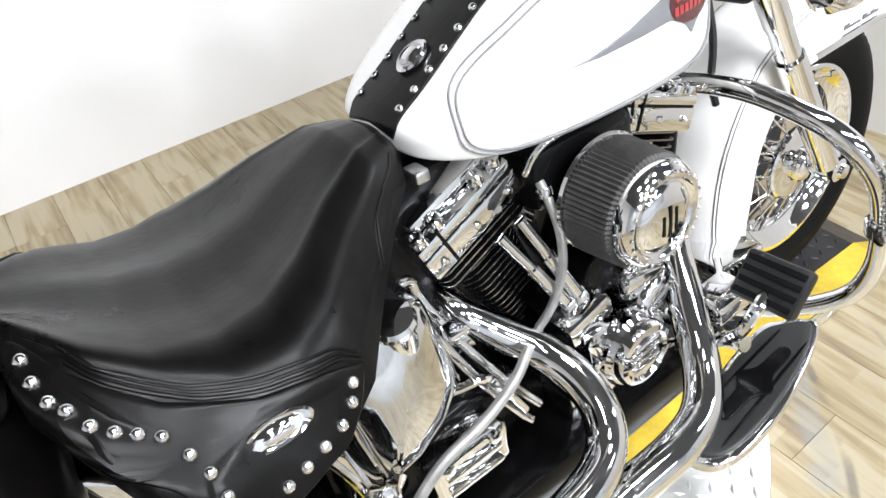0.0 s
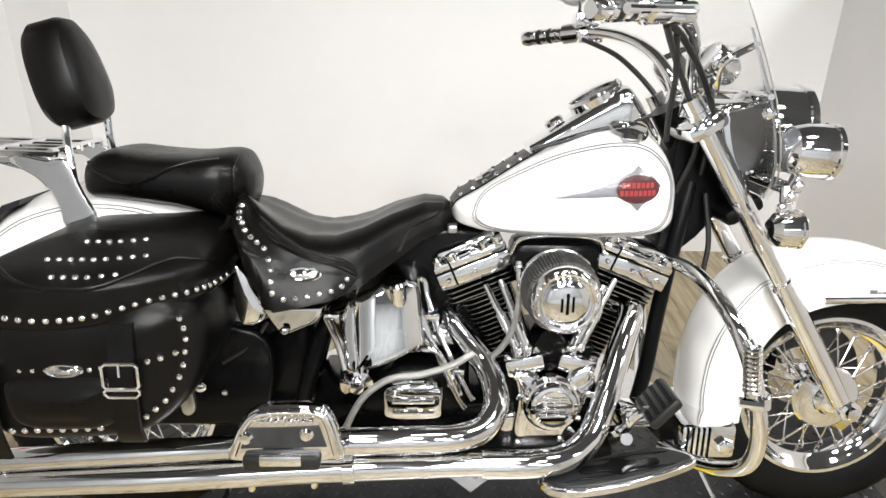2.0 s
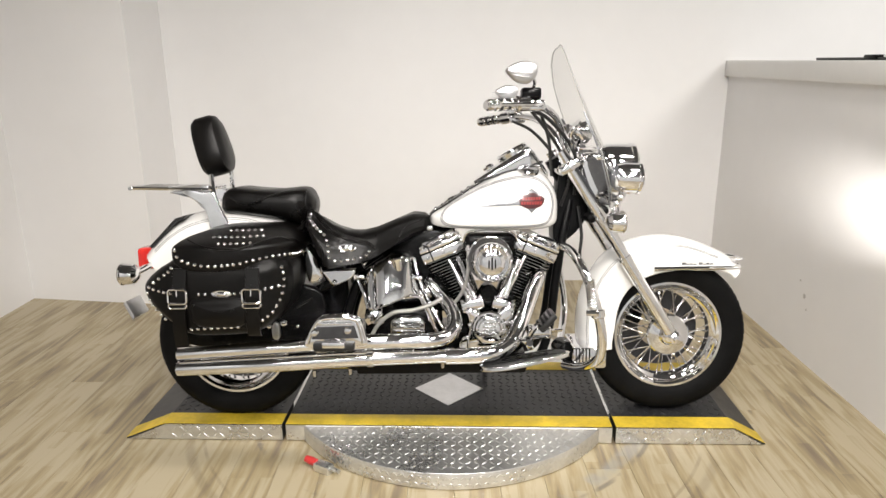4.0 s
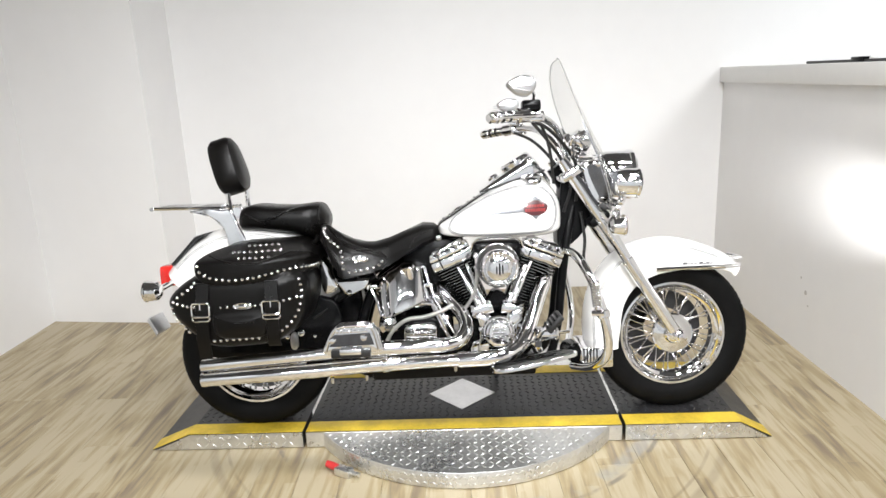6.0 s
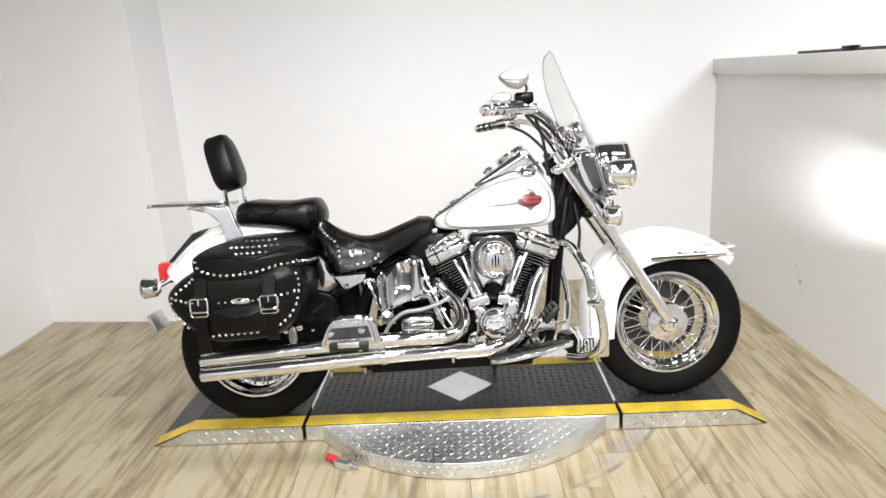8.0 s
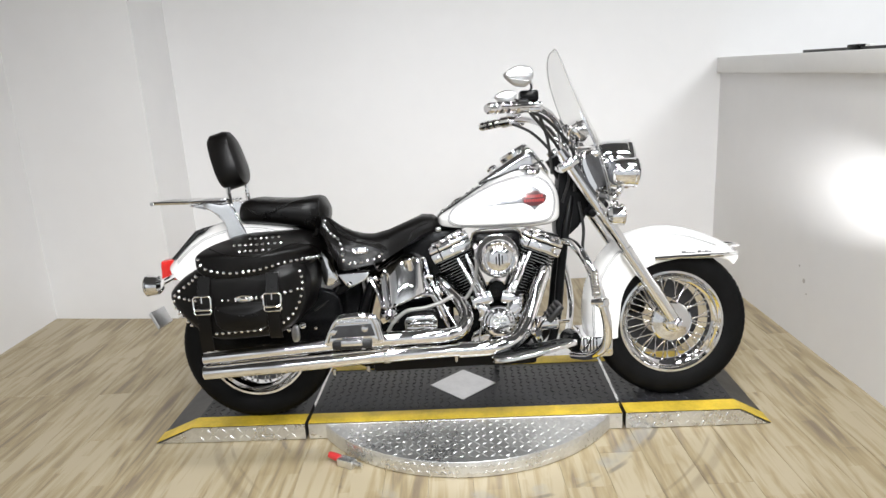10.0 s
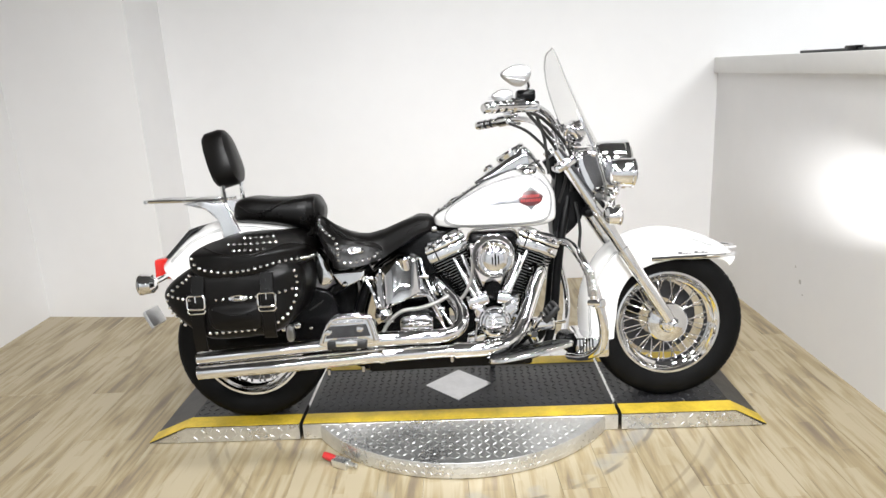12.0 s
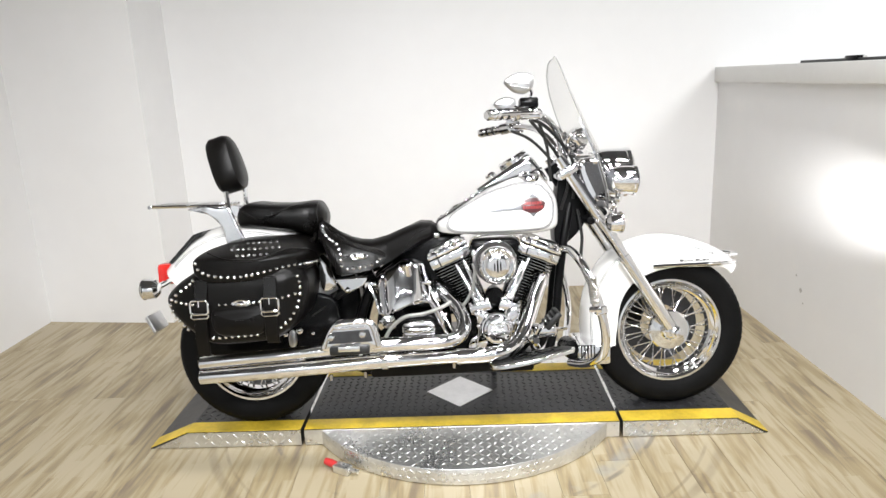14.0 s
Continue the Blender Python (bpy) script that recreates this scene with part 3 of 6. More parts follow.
# fenders: a section swept round an arc
def fender(name, cx, cz, table, half, mat, label, drop, seg=18):
    """table: (angle in degrees, crown radius); drop: how far the sides reach in towards the axle, by angle."""
    bm = bmesh.new()
    rows = spline([(a, r, d) for (a, r), d in zip(table, drop)], 6)
    outer, inner = [], []
    for q in rows:
        a, r, d = radians(q.x), q.y, q.z
        sec = []
        for k in range(seg + 1):
            u = -1 + 2 * k / seg
            w = abs(u)
            if w < 0.6:
                th = w / 0.6 * math.pi / 2
                y, dr = half * math.sin(th), -half * 0.62 * (1 - math.cos(th))
            else:
                y, dr = half, -half * 0.62 - (w - 0.6) / 0.4 * d
            sec.append((math.copysign(y, u) if u else 0.0, dr))
        outer.append([(cx + (r + dr) * math.cos(a), y, cz + (r + dr) * math.sin(a)) for y, dr in sec])
        inner.append([(cx + (r + dr - 0.004) * math.cos(a), y * 0.955, cz + (r + dr - 0.004) * math.sin(a)) for y, dr in sec])
    skin(bm, [o + i[::-1] for o, i in zip(outer, inner)])
    return part(name, bm, mat, bike, label)


ftab = [(45, 0.362), (52, 0.362), (71, 0.358), (91, 0.368), (110, 0.379), (127, 0.384), (145, 0.368), (170, 0.346), (191, 0.336)]
front_fender = fender("front_fender", FX, AXLE, ftab, 0.085, WHITE, "white painted front fender", [0.002, 0.005, 0.042, 0.066, 0.078, 0.082, 0.076, 0.074, 0.054])
front_fender.location = (0.0, 0.0, 0.006)
rtab = [(28, 0.43), (45, 0.465), (62, 0.482), (80, 0.485), (95, 0.485), (110, 0.478), (124, 0.462), (134, 0.448)]
rear_fender = fender("rear_fender", RX, AXLE + 0.01, rtab, 0.105, WHITE, "white painted rear fender", [0.1, 0.1, 0.12, 0.14, 0.16, 0.16, 0.14, 0.10])


def fender_pin(parent, cx, cz, table, half, th, a0, a1):
    """A painted line along the shoulder of a fender, on both sides."""
    for sgn in (-1, 1):
        pts = []
        for a in np.linspace(a0, a1, 22):
            r = float(np.interp(a, [q[0] for q in table], [q[1] for q in table])) - half * 0.62 * (1 - math.cos(radians(th)))
            pts.append((cx + (r + 0.0006) * math.cos(radians(a)), sgn * (half * math.sin(radians(th)) + 0.0002), cz + (r + 0.0006) * math.sin(radians(a))))
        part("pinstripe", tube_bm(pts, 0.0012, seg=6, smooth=False), PINLINE, parent)


for th in (62, 68):
    fender_pin(front_fender, FX, AXLE, ftab, 0.085, th, 62, 186)
    fender_pin(rear_fender, RX, AXLE + 0.01, rtab, 0.105, th, 50, 128)

# fuel tank
TANK = [(-0.064, 0.03, 0.748, 0.730), (-0.050, 0.090, 0.762, 0.718), (-0.01, 0.138, 0.784, 0.711), (0.04, 0.164, 0.816, 0.709), (0.09, 0.177, 0.848, 0.706), (0.15, 0.184, 0.881, 0.703), (0.22, 0.187, 0.911, 0.701),
        (0.29, 0.182, 0.920, 0.701), (0.335, 0.168, 0.907, 0.704), (0.365, 0.146, 0.882, 0.711), (0.388, 0.105, 0.842, 0.726), (0.399, 0.03, 0.80, 0.765)]
TANK_UP, TANK_LOW = 2.3, 5.5
TANK = [(a.x, a.y, a.z, b.y) for a, b in zip(spline([(q[0], q[1], q[2]) for q in TANK], 5), spline([(q[0], q[3], 0) for q in TANK], 5))]


def tank_section(x, z):
    """Half width of the tank at x and z: a round shoulder over a flatter side that ends in a tight lower edge."""
    w, zt, zb = station(TANK, x)
    c = zb + 0.40 * (zt - zb)
    n, h = (TANK_UP, zt - c) if z > c else (TANK_LOW, c - zb)
    return w * (1 - min(0.9995, abs(z - c) / h) ** n) ** (1 / n)


def tank_ring(x, w, zt, zb, seg=44):
    out, c = [], zb + 0.40 * (zt - zb)
    for k in range(seg):
        a = 2 * math.pi * k / seg
        ca, sa = math.cos(a), math.sin(a)
        n, h = (TANK_UP, zt - c) if sa > 0 else (TANK_LOW, c - zb)
        out.append((x, w * math.copysign(abs(ca) ** (2 / n), ca), c + h * math.copysign(abs(sa) ** (2 / n), sa)))
    return out


bm = bmesh.new()
skin(bm, [tank_ring(x, max(0.003, w), zt, zb, 64) for x, w, zt, zb in TANK])
tank = part("fuel_tank", bm, WHITE, bike, "white teardrop tank with grey pinstripes")


def on_tank(x, z, lift=0.0012):
    """A point on the tank's right side at x and z."""
    return Vector((x, -tank_section(x, z) - lift, z))


def tank_patch(name, outline, mat, lift, parent, label="", fill=5):
    """A painted shape lying on the tank's side."""
    bm = bmesh.new()
    o = [Vector((a, b)) for a, b in outline]
    c = sum(o, Vector((0, 0))) / len(o)
    rings = [[on_tank(*(c + (q - c) * f), lift) for q in o] for f in [1 - k / fill for k in range(fill)] + [0.02]]
    skin(bm, rings, cap0=False)
    return part(name, bm, mat, parent, label)


def flat_spline(pts, steps=5):
    return [(q.x, q.y) for q in spline([(a, b, 0) for a, b in pts], steps, True)]


BC = (0.288, 0.810)
tank_patch("tank_emblem", [(BC[0] + a, BC[1] + b) for a, b in ((-0.062, -0.004), (-0.05, 0.012), (-0.03, 0.024), (-0.012, 0.032), (0, 0.043), (0.012, 0.032), (0.03, 0.022), (0.048, 0.004), (0.03, -0.018), (0.012, -0.03), (0, -0.043), (-0.012, -0.03), (-0.03, -0.02), (-0.048, -0.014))], GREYPAINT, 0.0016, tank, "silver grey and red oval tank emblem")
streak = tank_patch("emblem_streak", [(0.093, 0.789), (0.13, 0.795), (0.18, 0.806), (0.225, 0.82), (0.245, 0.826), (0.25, 0.805), (0.243, 0.795), (0.2, 0.793), (0.14, 0.790)], GREYPAINT, 0.0013, tank, "grey painted streak")
tank_patch("oval", [(BC[0] + 0.044 * math.cos(2 * math.pi * k / 28), BC[1] - 0.001 + 0.027 * math.sin(2 * math.pi * k / 28)) for k in range(28)], REDDARK, 0.0024, tank, "dark red oval ground")
for row in (0, 1):
    zz = BC[1] + (0.0065 if row == 0 else -0.0085)
    n = 7 if row == 0 else 8
    wd = 0.066 if row == 0 else 0.074
    for k in range(n):
        x0 = BC[0] - wd / 2 + wd * k / n
        tank_patch("red_bar", [(x0, zz - 0.0052), (x0 + wd / n * 0.76, zz - 0.0052), (x0 + wd / n * 0.76, zz + 0.0052), (x0, zz + 0.0052)], REDPAINT, 0.0032, tank, fill=2)


def tank_line(name, pts, r, mat, lift=0.0022):
    return part(name, tube_bm([on_tank(a, b, lift) for a, b in pts], r, seg=6, smooth=False), mat, tank)


outer_pin = flat_spline([(-0.022, 0.752), (-0.002, 0.782), (0.06, 0.822), (0.14, 0.862), (0.22, 0.886), (0.29, 0.890), (0.335, 0.870), (0.362, 0.83), (0.367, 0.785), (0.355, 0.742), (0.32, 0.722), (0.22, 0.717), (0.1, 0.717), (0.02, 0.720), (-0.015, 0.731)], 6)
inner_pin = [(x * 0.975 + 0.0045, 0.8 + (z - 0.8) * 0.945) for x, z in outer_pin]
tank_line("pinstripe", outer_pin + outer_pin[:1], 0.0015, PINLINE, 0.0024)
tank_line("pinstripe", inner_pin + inner_pin[:1], 0.0015, PINLINE, 0.0024)


def top_of_tank(x):
    return station(TANK, x)[1]


# leather strap with studs along the tank
def strap_ring(x, w, lift, thick):
    z = top_of_tank(x)
    def zz(y):
        wt, zt, zb = station(TANK, x)
        c = zb + 0.40 * (zt - zb)
        return c + (zt - c) * (1 - min(0.98, abs(y) / wt) ** TANK_UP) ** (1 / TANK_UP)
    ys = [-w, -w * 0.5, 0, w * 0.5, w]
    return [(x, y, zz(y) + lift + thick) for y in ys] + [(x, y, zz(y) + lift) for y in ys[::-1]]


bm = bmesh.new()
skin(bm, [strap_ring(x, 0.052, 0.0015, 0.004) for x in np.linspace(-0.0635, 0.13, 21)])
strap = part("tank_strap", bm, LEATHER, bike, "black leather tank strap with chrome studs")


def dome(r, h):
    return [(r, 0), (r * 1.0, h * 0.15), (r * 0.86, h * 0.55), (r * 0.55, h * 0.86), (r * 0.2, h), (0, h)]


STUD = finish(lathe_bm(dome(0.0058, 0.0048), (0, 0, 0), (0, 0, 1), 12), 50)
STUD.materials.append(CHROME)


def stud(p, normal, parent, size=1.0):
    ob = part("stud", STUD, CHROME, parent)
    ob.matrix_local = Matrix.LocRotScale(Vector(p), Vector(normal).to_track_quat("Z", "Y"), (size, size, size))
    return ob


def concho(p, normal, parent, rx=0.034, rz=0.014, roll=0):
    """An oval chrome badge with a raised centre."""
    bm = bmesh.new()
    rings = []
    for f, h in ((1.0, 0), (1.0, 0.0025), (0.9, 0.0045), (0.78, 0.004), (0.7, 0.0035), (0.55, 0.006), (0.3, 0.008), (0.02, 0.0085)):
        rings.append([(rx * f * math.cos(2 * math.pi * k / 32), rz * f * math.sin(2 * math.pi * k / 32), h) for k in range(32)])
    skin(bm, rings)
    ob = part("concho", bm, CHROME, parent, "oval chrome concho")
    n = Vector(normal).normalized()
    x = Vector((1, 0, 0))
    x = (x - n * x.dot(n)).normalized()
    y = n.cross(x)
    ob.matrix_local = Matrix.Translation(p) @ Matrix((x, y, n)).transposed().to_4x4() @ Matrix.Rotation(radians(roll), 4, "Z")
    for sx in (-1, 1):
        b2 = bmesh.new()
        skin(b2, [[(sx * rx * (0.28 + u * 0.42), v * rz * 0.42, h) for u, v in ((0, -0.5), (0.6, -0.9), (1.0, 0), (0.6, 0.9), (0, 0.5))[::sx]] for h in (0.0045, 0.0085 - 0.0015)])
        part("wing", b2, SATIN, ob)
    return ob


for k in range(7):
    x = -0.043 + k * 0.0245
    for s in (-1, 1):
        rr = strap_ring(x, 0.045, 0.0015, 0.004)
        q = rr[0] if s < 0 else rr[4]
        stud(q, (-0.45, 0.35 * s, 0.8), strap)
concho((0.010, -0.006, top_of_tank(0.010) + 0.0085), (-0.53, -0.03, 0.85), strap, 0.024, 0.02)

# chrome instrument console
DASH = [(0.098, 0.042, 0.876, 0.845), (0.125, 0.05, 0.893, 0.855), (0.19, 0.058, 0.936, 0.875), (0.25, 0.068, 0.978, 0.89), (0.285, 0.074, 0.998, 0.90), (0.305, 0.072, 0.985, 0.90), (0.335, 0.062, 0.945, 0.89), (0.362, 0.05, 0.905, 0.87)]
dash = part("instrument_console", loft(DASH, 4.0, 32, 4), CHROME, bike, "chrome tank console with speedometer")
slope = Vector((-(0.998 - 0.944), 0, 0.095)).normalized()
sp = Vector((0.237, 0, 0.974))
part("speedometer_ring", lathe_bm([(0.058, -0.012), (0.06, 0.004), (0.056, 0.010), (0.051, 0.008), (0.051, 0.004)], sp, slope, 40), CHROME, dash, "chrome speedometer bezel")
part("speedometer_face", lathe_bm([(0.0508, 0.003), (0.0508, 0.0045), (0, 0.0047)], sp, slope, 40), BLACK, dash, "dark dial behind glass")
part("ignition_switch", lathe_bm([(0.02, 0), (0.021, 0.008), (0.015, 0.014), (0.0, 0.016)], (0.155, 0, 0.916), slope, 24), CHROME, dash, "chrome ignition switch")
for s in (-1, 1):
    part("fuel_cap", lathe_bm([(0.036, -0.012), (0.038, 0.004), (0.034, 0.011), (0.018, 0.015), (0, 0.016)], (0.285, s * 0.098, 0.908), (0, s * 0.35, 1), 36), CHROME, bike, "chrome fuel filler cap")
bm = tube_bm([(x, -0.062 - 0.01 * math.sin((x - 0.1) * 12), 0.868 + (x - 0.1) * 0.30) for x in (0.1, 0.15, 0.2, 0.25, 0.3, 0.34)], 0.004, seg=8)
part("console_trim", bm, HOSE, dash)

# rider's seat: a dished bowl inside a rolled ridge, a side panel and flared skirts
# rows of x, middle height, ridge (y, z), seam (y, z), lower edge (y, z)
SEAT = [(-0.50, 0.750, 0.05, 0.770, 0.075, 0.768, 0.085, 0.70), (-0.485, 0.752, 0.09, 0.778, 0.125, 0.775, 0.19, 0.73), (-0.465, 0.746, 0.125, 0.780, 0.150, 0.771, 0.24, 0.72), (-0.447, 0.739, 0.155, 0.775, 0.178, 0.763, 0.272, 0.69), (-0.43, 0.732, 0.178, 0.765, 0.205, 0.745, 0.285, 0.65), (-0.39, 0.712, 0.197, 0.738, 0.230, 0.714, 0.303, 0.602),
        (-0.34, 0.698, 0.198, 0.719, 0.251, 0.693, 0.293, 0.608), (-0.29, 0.697, 0.183, 0.714, 0.252, 0.680, 0.279, 0.617), (-0.24, 0.709, 0.155, 0.723, 0.232, 0.668, 0.25, 0.632), (-0.185, 0.737, 0.115, 0.742, 0.178, 0.69, 0.19, 0.66), (-0.12, 0.763, 0.075, 0.758, 0.122, 0.715, 0.128, 0.695), (-0.08, 0.759, 0.05, 0.753, 0.086, 0.72, 0.09, 0.706), (-0.06, 0.744, 0.03, 0.738, 0.05, 0.722, 0.052, 0.712), (-0.052, 0.733, 0.012, 0.731, 0.02, 0.722, 0.02, 0.716)]


def puff(x):
    """How far the rear of the skirt bulges out."""
    return float(np.interp(x, (-0.5, -0.485, -0.465, -0.447, -0.43, -0.39, -0.34), (0.0, 0.014, 0.024, 0.027, 0.030, 0.022, 0.0)))


def seat_half(x, out, far=False):
    """Half the seat's section at x, from the middle to the lower edge; the far side is tucked in."""
    zc, ry, rz, sy, sz, by, bz = station(SEAT, x)
    if far:
        by, bz = min(by, sy + 0.015), min(bz, 0.62)
    return spline([(0, zc, 0), (ry * 0.45, zc + (rz - zc) * 0.16, 0), (ry * 0.82, zc + (rz - zc) * 0.75, 0), (ry, rz, 0), (ry + (sy - ry) * 0.62, rz + (sz - rz) * 0.34, 0), (sy, sz, 0), ((sy + by) / 2 + out, (sz + bz) / 2, 0), (by, bz, 0)], 4)


def seat_y(x, z):
    """The right-hand surface of the seat at x and z."""
    side = seat_half(x, puff(x))[12:][::-1]
    return -float(np.interp(z, [q.y for q in side], [q.x for q in side]))


bm = bmesh.new()
rings = []
for x in np.interp(np.linspace(0, len(SEAT) - 1, 66), range(len(SEAT)), [q[0] for q in SEAT]):
    zc, ry, rz, sy, sz, by, bz = station(SEAT, x)
    near, far = seat_half(x, puff(x)), seat_half(x, 0.0, True)
    fall = float(np.interp(x, (-0.46, -0.30, -0.10), (0.42, 0.22, 0.10)))
    ring = [(x, -q.x, q.y) for q in near[::-1]] + [(x, q.x * 0.96, q.y - fall * q.x * max(0.0, q.y - bz) / max(0.02, rz - bz)) for q in far[1:]]
    rings.append(ring)
skin(bm, rings)
seat = part("rider_seat", bm, LEATHER, bike, "black leather rider's seat with studded skirts")
SKIRT = [(-0.245, 0.648), (-0.262, 0.630), (-0.288, 0.616), (-0.311, 0.613), (-0.331, 0.610), (-0.351, 0.608), (-0.371, 0.607), (-0.400, 0.607), (-0.412, 0.615), (-0.411, 0.640), (-0.413, 0.66), (-0.419, 0.678), (-0.430, 0.692), (-0.444, 0.702), (-0.457, 0.712), (-0.467, 0.724), (-0.475, 0.735), (-0.481, 0.745), (-0.484, 0.757),
         (-0.482, 0.768), (-0.474, 0.774), (-0.462, 0.769), (-0.445, 0.756), (-0.43, 0.743), (-0.41, 0.726), (-0.39, 0.712), (-0.335, 0.690), (-0.285, 0.676), (-0.243, 0.652)]
skirt = part("seat_skirt", pillow(SKIRT, 0.008, -0.004, 0.003, 0.0, 4, tilt=seat_y), LEATHER, seat, "black leather skirt with chrome studs")
for x, z in ((-0.262, 0.651), (-0.271, 0.640), (-0.289, 0.634), (-0.310, 0.630), (-0.331, 0.627), (-0.351, 0.626), (-0.371, 0.626), (-0.390, 0.638), (-0.393, 0.657), (-0.395, 0.675), (-0.401, 0.690), (-0.411, 0.707), (-0.424, 0.717), (-0.436, 0.726), (-0.447, 0.737), (-0.456, 0.746), (-0.464, 0.752), (-0.469, 0.759), (-0.470, 0.767)):
    stud((x, seat_y(x, z) - 0.004, z), (0, -1, 0.3), skirt, 1.08)
concho((-0.338, seat_y(-0.338, 0.664) - 0.004, 0.664), (0, -1, 0.42), skirt, 0.033, 0.0135)


def seat_line(pts, r, parent, mat=LEATHER, name="seam"):
    return part(name, tube_bm(pts, r, seg=8), mat, parent)


for off, rad in ((0.002, 0.0022), (0.0065, 0.0016), (0.011, 0.0016)):
    seat_line([(x, seat_y(x, z + off) - 0.0006, z + off) for x, z in ((-0.444, 0.759), (-0.43, 0.745), (-0.41, 0.728), (-0.39, 0.714), (-0.371, 0.704), (-0.335, 0.692), (-0.31, 0.685), (-0.285, 0.678), (-0.262, 0.669), (-0.243, 0.653))], rad, seat)
STITCH = [(-0.085, 0.742), (-0.097, 0.735), (-0.121, 0.729), (-0.145, 0.718), (-0.155, 0.705), (-0.161, 0.694), (-0.166, 0.682)]
seat_line([(x, seat_y(x, z) - 0.0004, z) for x, z in STITCH], 0.0016, seat)
seat_line([(x - 0.005, seat_y(x - 0.005, z) - 0.0004, z - 0.002) for x, z in STITCH], 0.0014, seat)

# passenger seat
PILL = [(-0.80, 0.085, 0.815, 0.775), (-0.785, 0.108, 0.850, 0.762), (-0.74, 0.118, 0.861, 0.758), (-0.68, 0.120, 0.855, 0.752), (-0.60, 0.120, 0.851, 0.742), (-0.54, 0.118, 0.856, 0.725), (-0.515, 0.108, 0.856, 0.71), (-0.497, 0.092, 0.850, 0.72), (-0.483, 0.07, 0.83, 0.745), (-0.473, 0.04, 0.81, 0.775)]
pillion = part("passenger_seat", loft(PILL, 3.2, 40, 5), LEATHER, bike, "black leather passenger seat")


def on_pill(x, f):
    w, zt, zb = station(PILL, x)
    c, h = (zt + zb) / 2, (zt - zb) / 2
    a = radians(f)
    return (x, -w * abs(math.cos(a)) ** (2 / 3.2) - 0.001, c + h * math.copysign(abs(math.sin(a)) ** (2 / 3.2), a))


seat_line([on_pill(x, f) for x, f in ((-0.785, 40), (-0.76, 10), (-0.71, -2), (-0.66, 2), (-0.62, 25), (-0.58, 45), (-0.53, 52))], 0.003, pillion)
seat_line([on_pill(-0.502, f) for f in (85, 60, 30, 0, -30, -60)], 0.004, pillion)
part("grab_strap", tube_bm([(-0.50, -0.130, 0.74), (-0.51, -0.133, 0.72), (-0.535, -0.133, 0.705)], 0.009, seg=8), LEATHER, pillion)
part("seat_bolt", lathe_bm(dome(0.011, 0.01), (-0.515, -0.115, 0.70), (0, -1, 0.2), 16), CHROME, pillion, "round chrome bolt")

# backrest, sissy bar and rack
back = new("backrest")
back.parent = bike
tagged(back, "padded black backrest on chrome uprights")
axis = Vector((-0.055, 0, 0.205)).normalized()
bm = bmesh.new()
cx, cz = -0.845, 1.006
rings = []
for f, t in ((0.90, -0.045), (1.0, -0.032), (1.0, 0.02), (0.93, 0.036), (0.75, 0.046), (0.45, 0.051), (0.02, 0.053)):
    ring = []
    for k in range(40):
        a = 2 * math.pi * k / 40
        u, v = 0.080 * math.copysign(abs(math.cos(a)) ** (2 / 2.6), math.cos(a)), 0.108 * math.copysign(abs(math.sin(a)) ** (2 / 2.6), math.sin(a))
        u *= 1 - 0.18 * v / 0.108
        p = Vector((cx, 0, cz)) + axis * v * f + Vector((0, 1, 0)) * u * f + Vector((axis.z, 0, -axis.x)) * t
        ring.append(p)
    rings.append(ring)
skin(bm, rings)
part("backrest_pad", bm, LEATHER, back, "black leather backrest pad")
for s in (-1, 1):
    part("upright", tube_bm([(-0.80, s * 0.045, 0.93), (-0.80, s * 0.05, 0.86), (-0.79, s * 0.07, 0.79)] if s > 0 else [(-0.846, s * 0.04, 0.93), (-0.84, s * 0.055, 0.87), (-0.825, s * 0.08, 0.80)], 0.0085, seg=10), CHROME, back, "chrome upright")
    part("side_plate", pillow([(-0.85, 0.845), (-0.815, 0.845), (-0.79, 0.78), (-0.765, 0.73), (-0.775, 0.715), (-0.83, 0.715), (-0.838, 0.75), (-0.86, 0.80), (-0.92, 0.842), (-0.90, 0.855)], s * 0.112, s * 0.122, 0.003, 0, 3), CHROME, back, "chrome side plate")
rack = new("luggage_rack")
rack.parent = bike
rack.location = (0.0, 0.0, -0.007)
tagged(rack, "flat chrome luggage rack behind the backrest")
for y in (-0.10, -0.05, 0.0, 0.05, 0.10):
    part("rack_bar", tube_bm([(-0.84, y, 0.862), (-0.95, y, 0.864), (-1.112, y * 0.95, 0.868)], 0.0065, seg=8), CHROME, rack)
for x in (-1.112, -0.97, -0.85):
    part("cross_bar", tube_bm([(x, -0.105, 0.866), (x, 0.105, 0.866)], 0.0075, seg=8), CHROME, rack)
for s in (-1, 1):
    part("rack_arm", pillow([(-0.96, 0.855), (-0.85, 0.855), (-0.835, 0.80), (-0.845, 0.78), (-0.87, 0.825), (-0.91, 0.843), (-0.96, 0.847)], s * 0.106, s * 0.113, 0.002, 0, 3), CHROME, rack, "curved chrome arm")


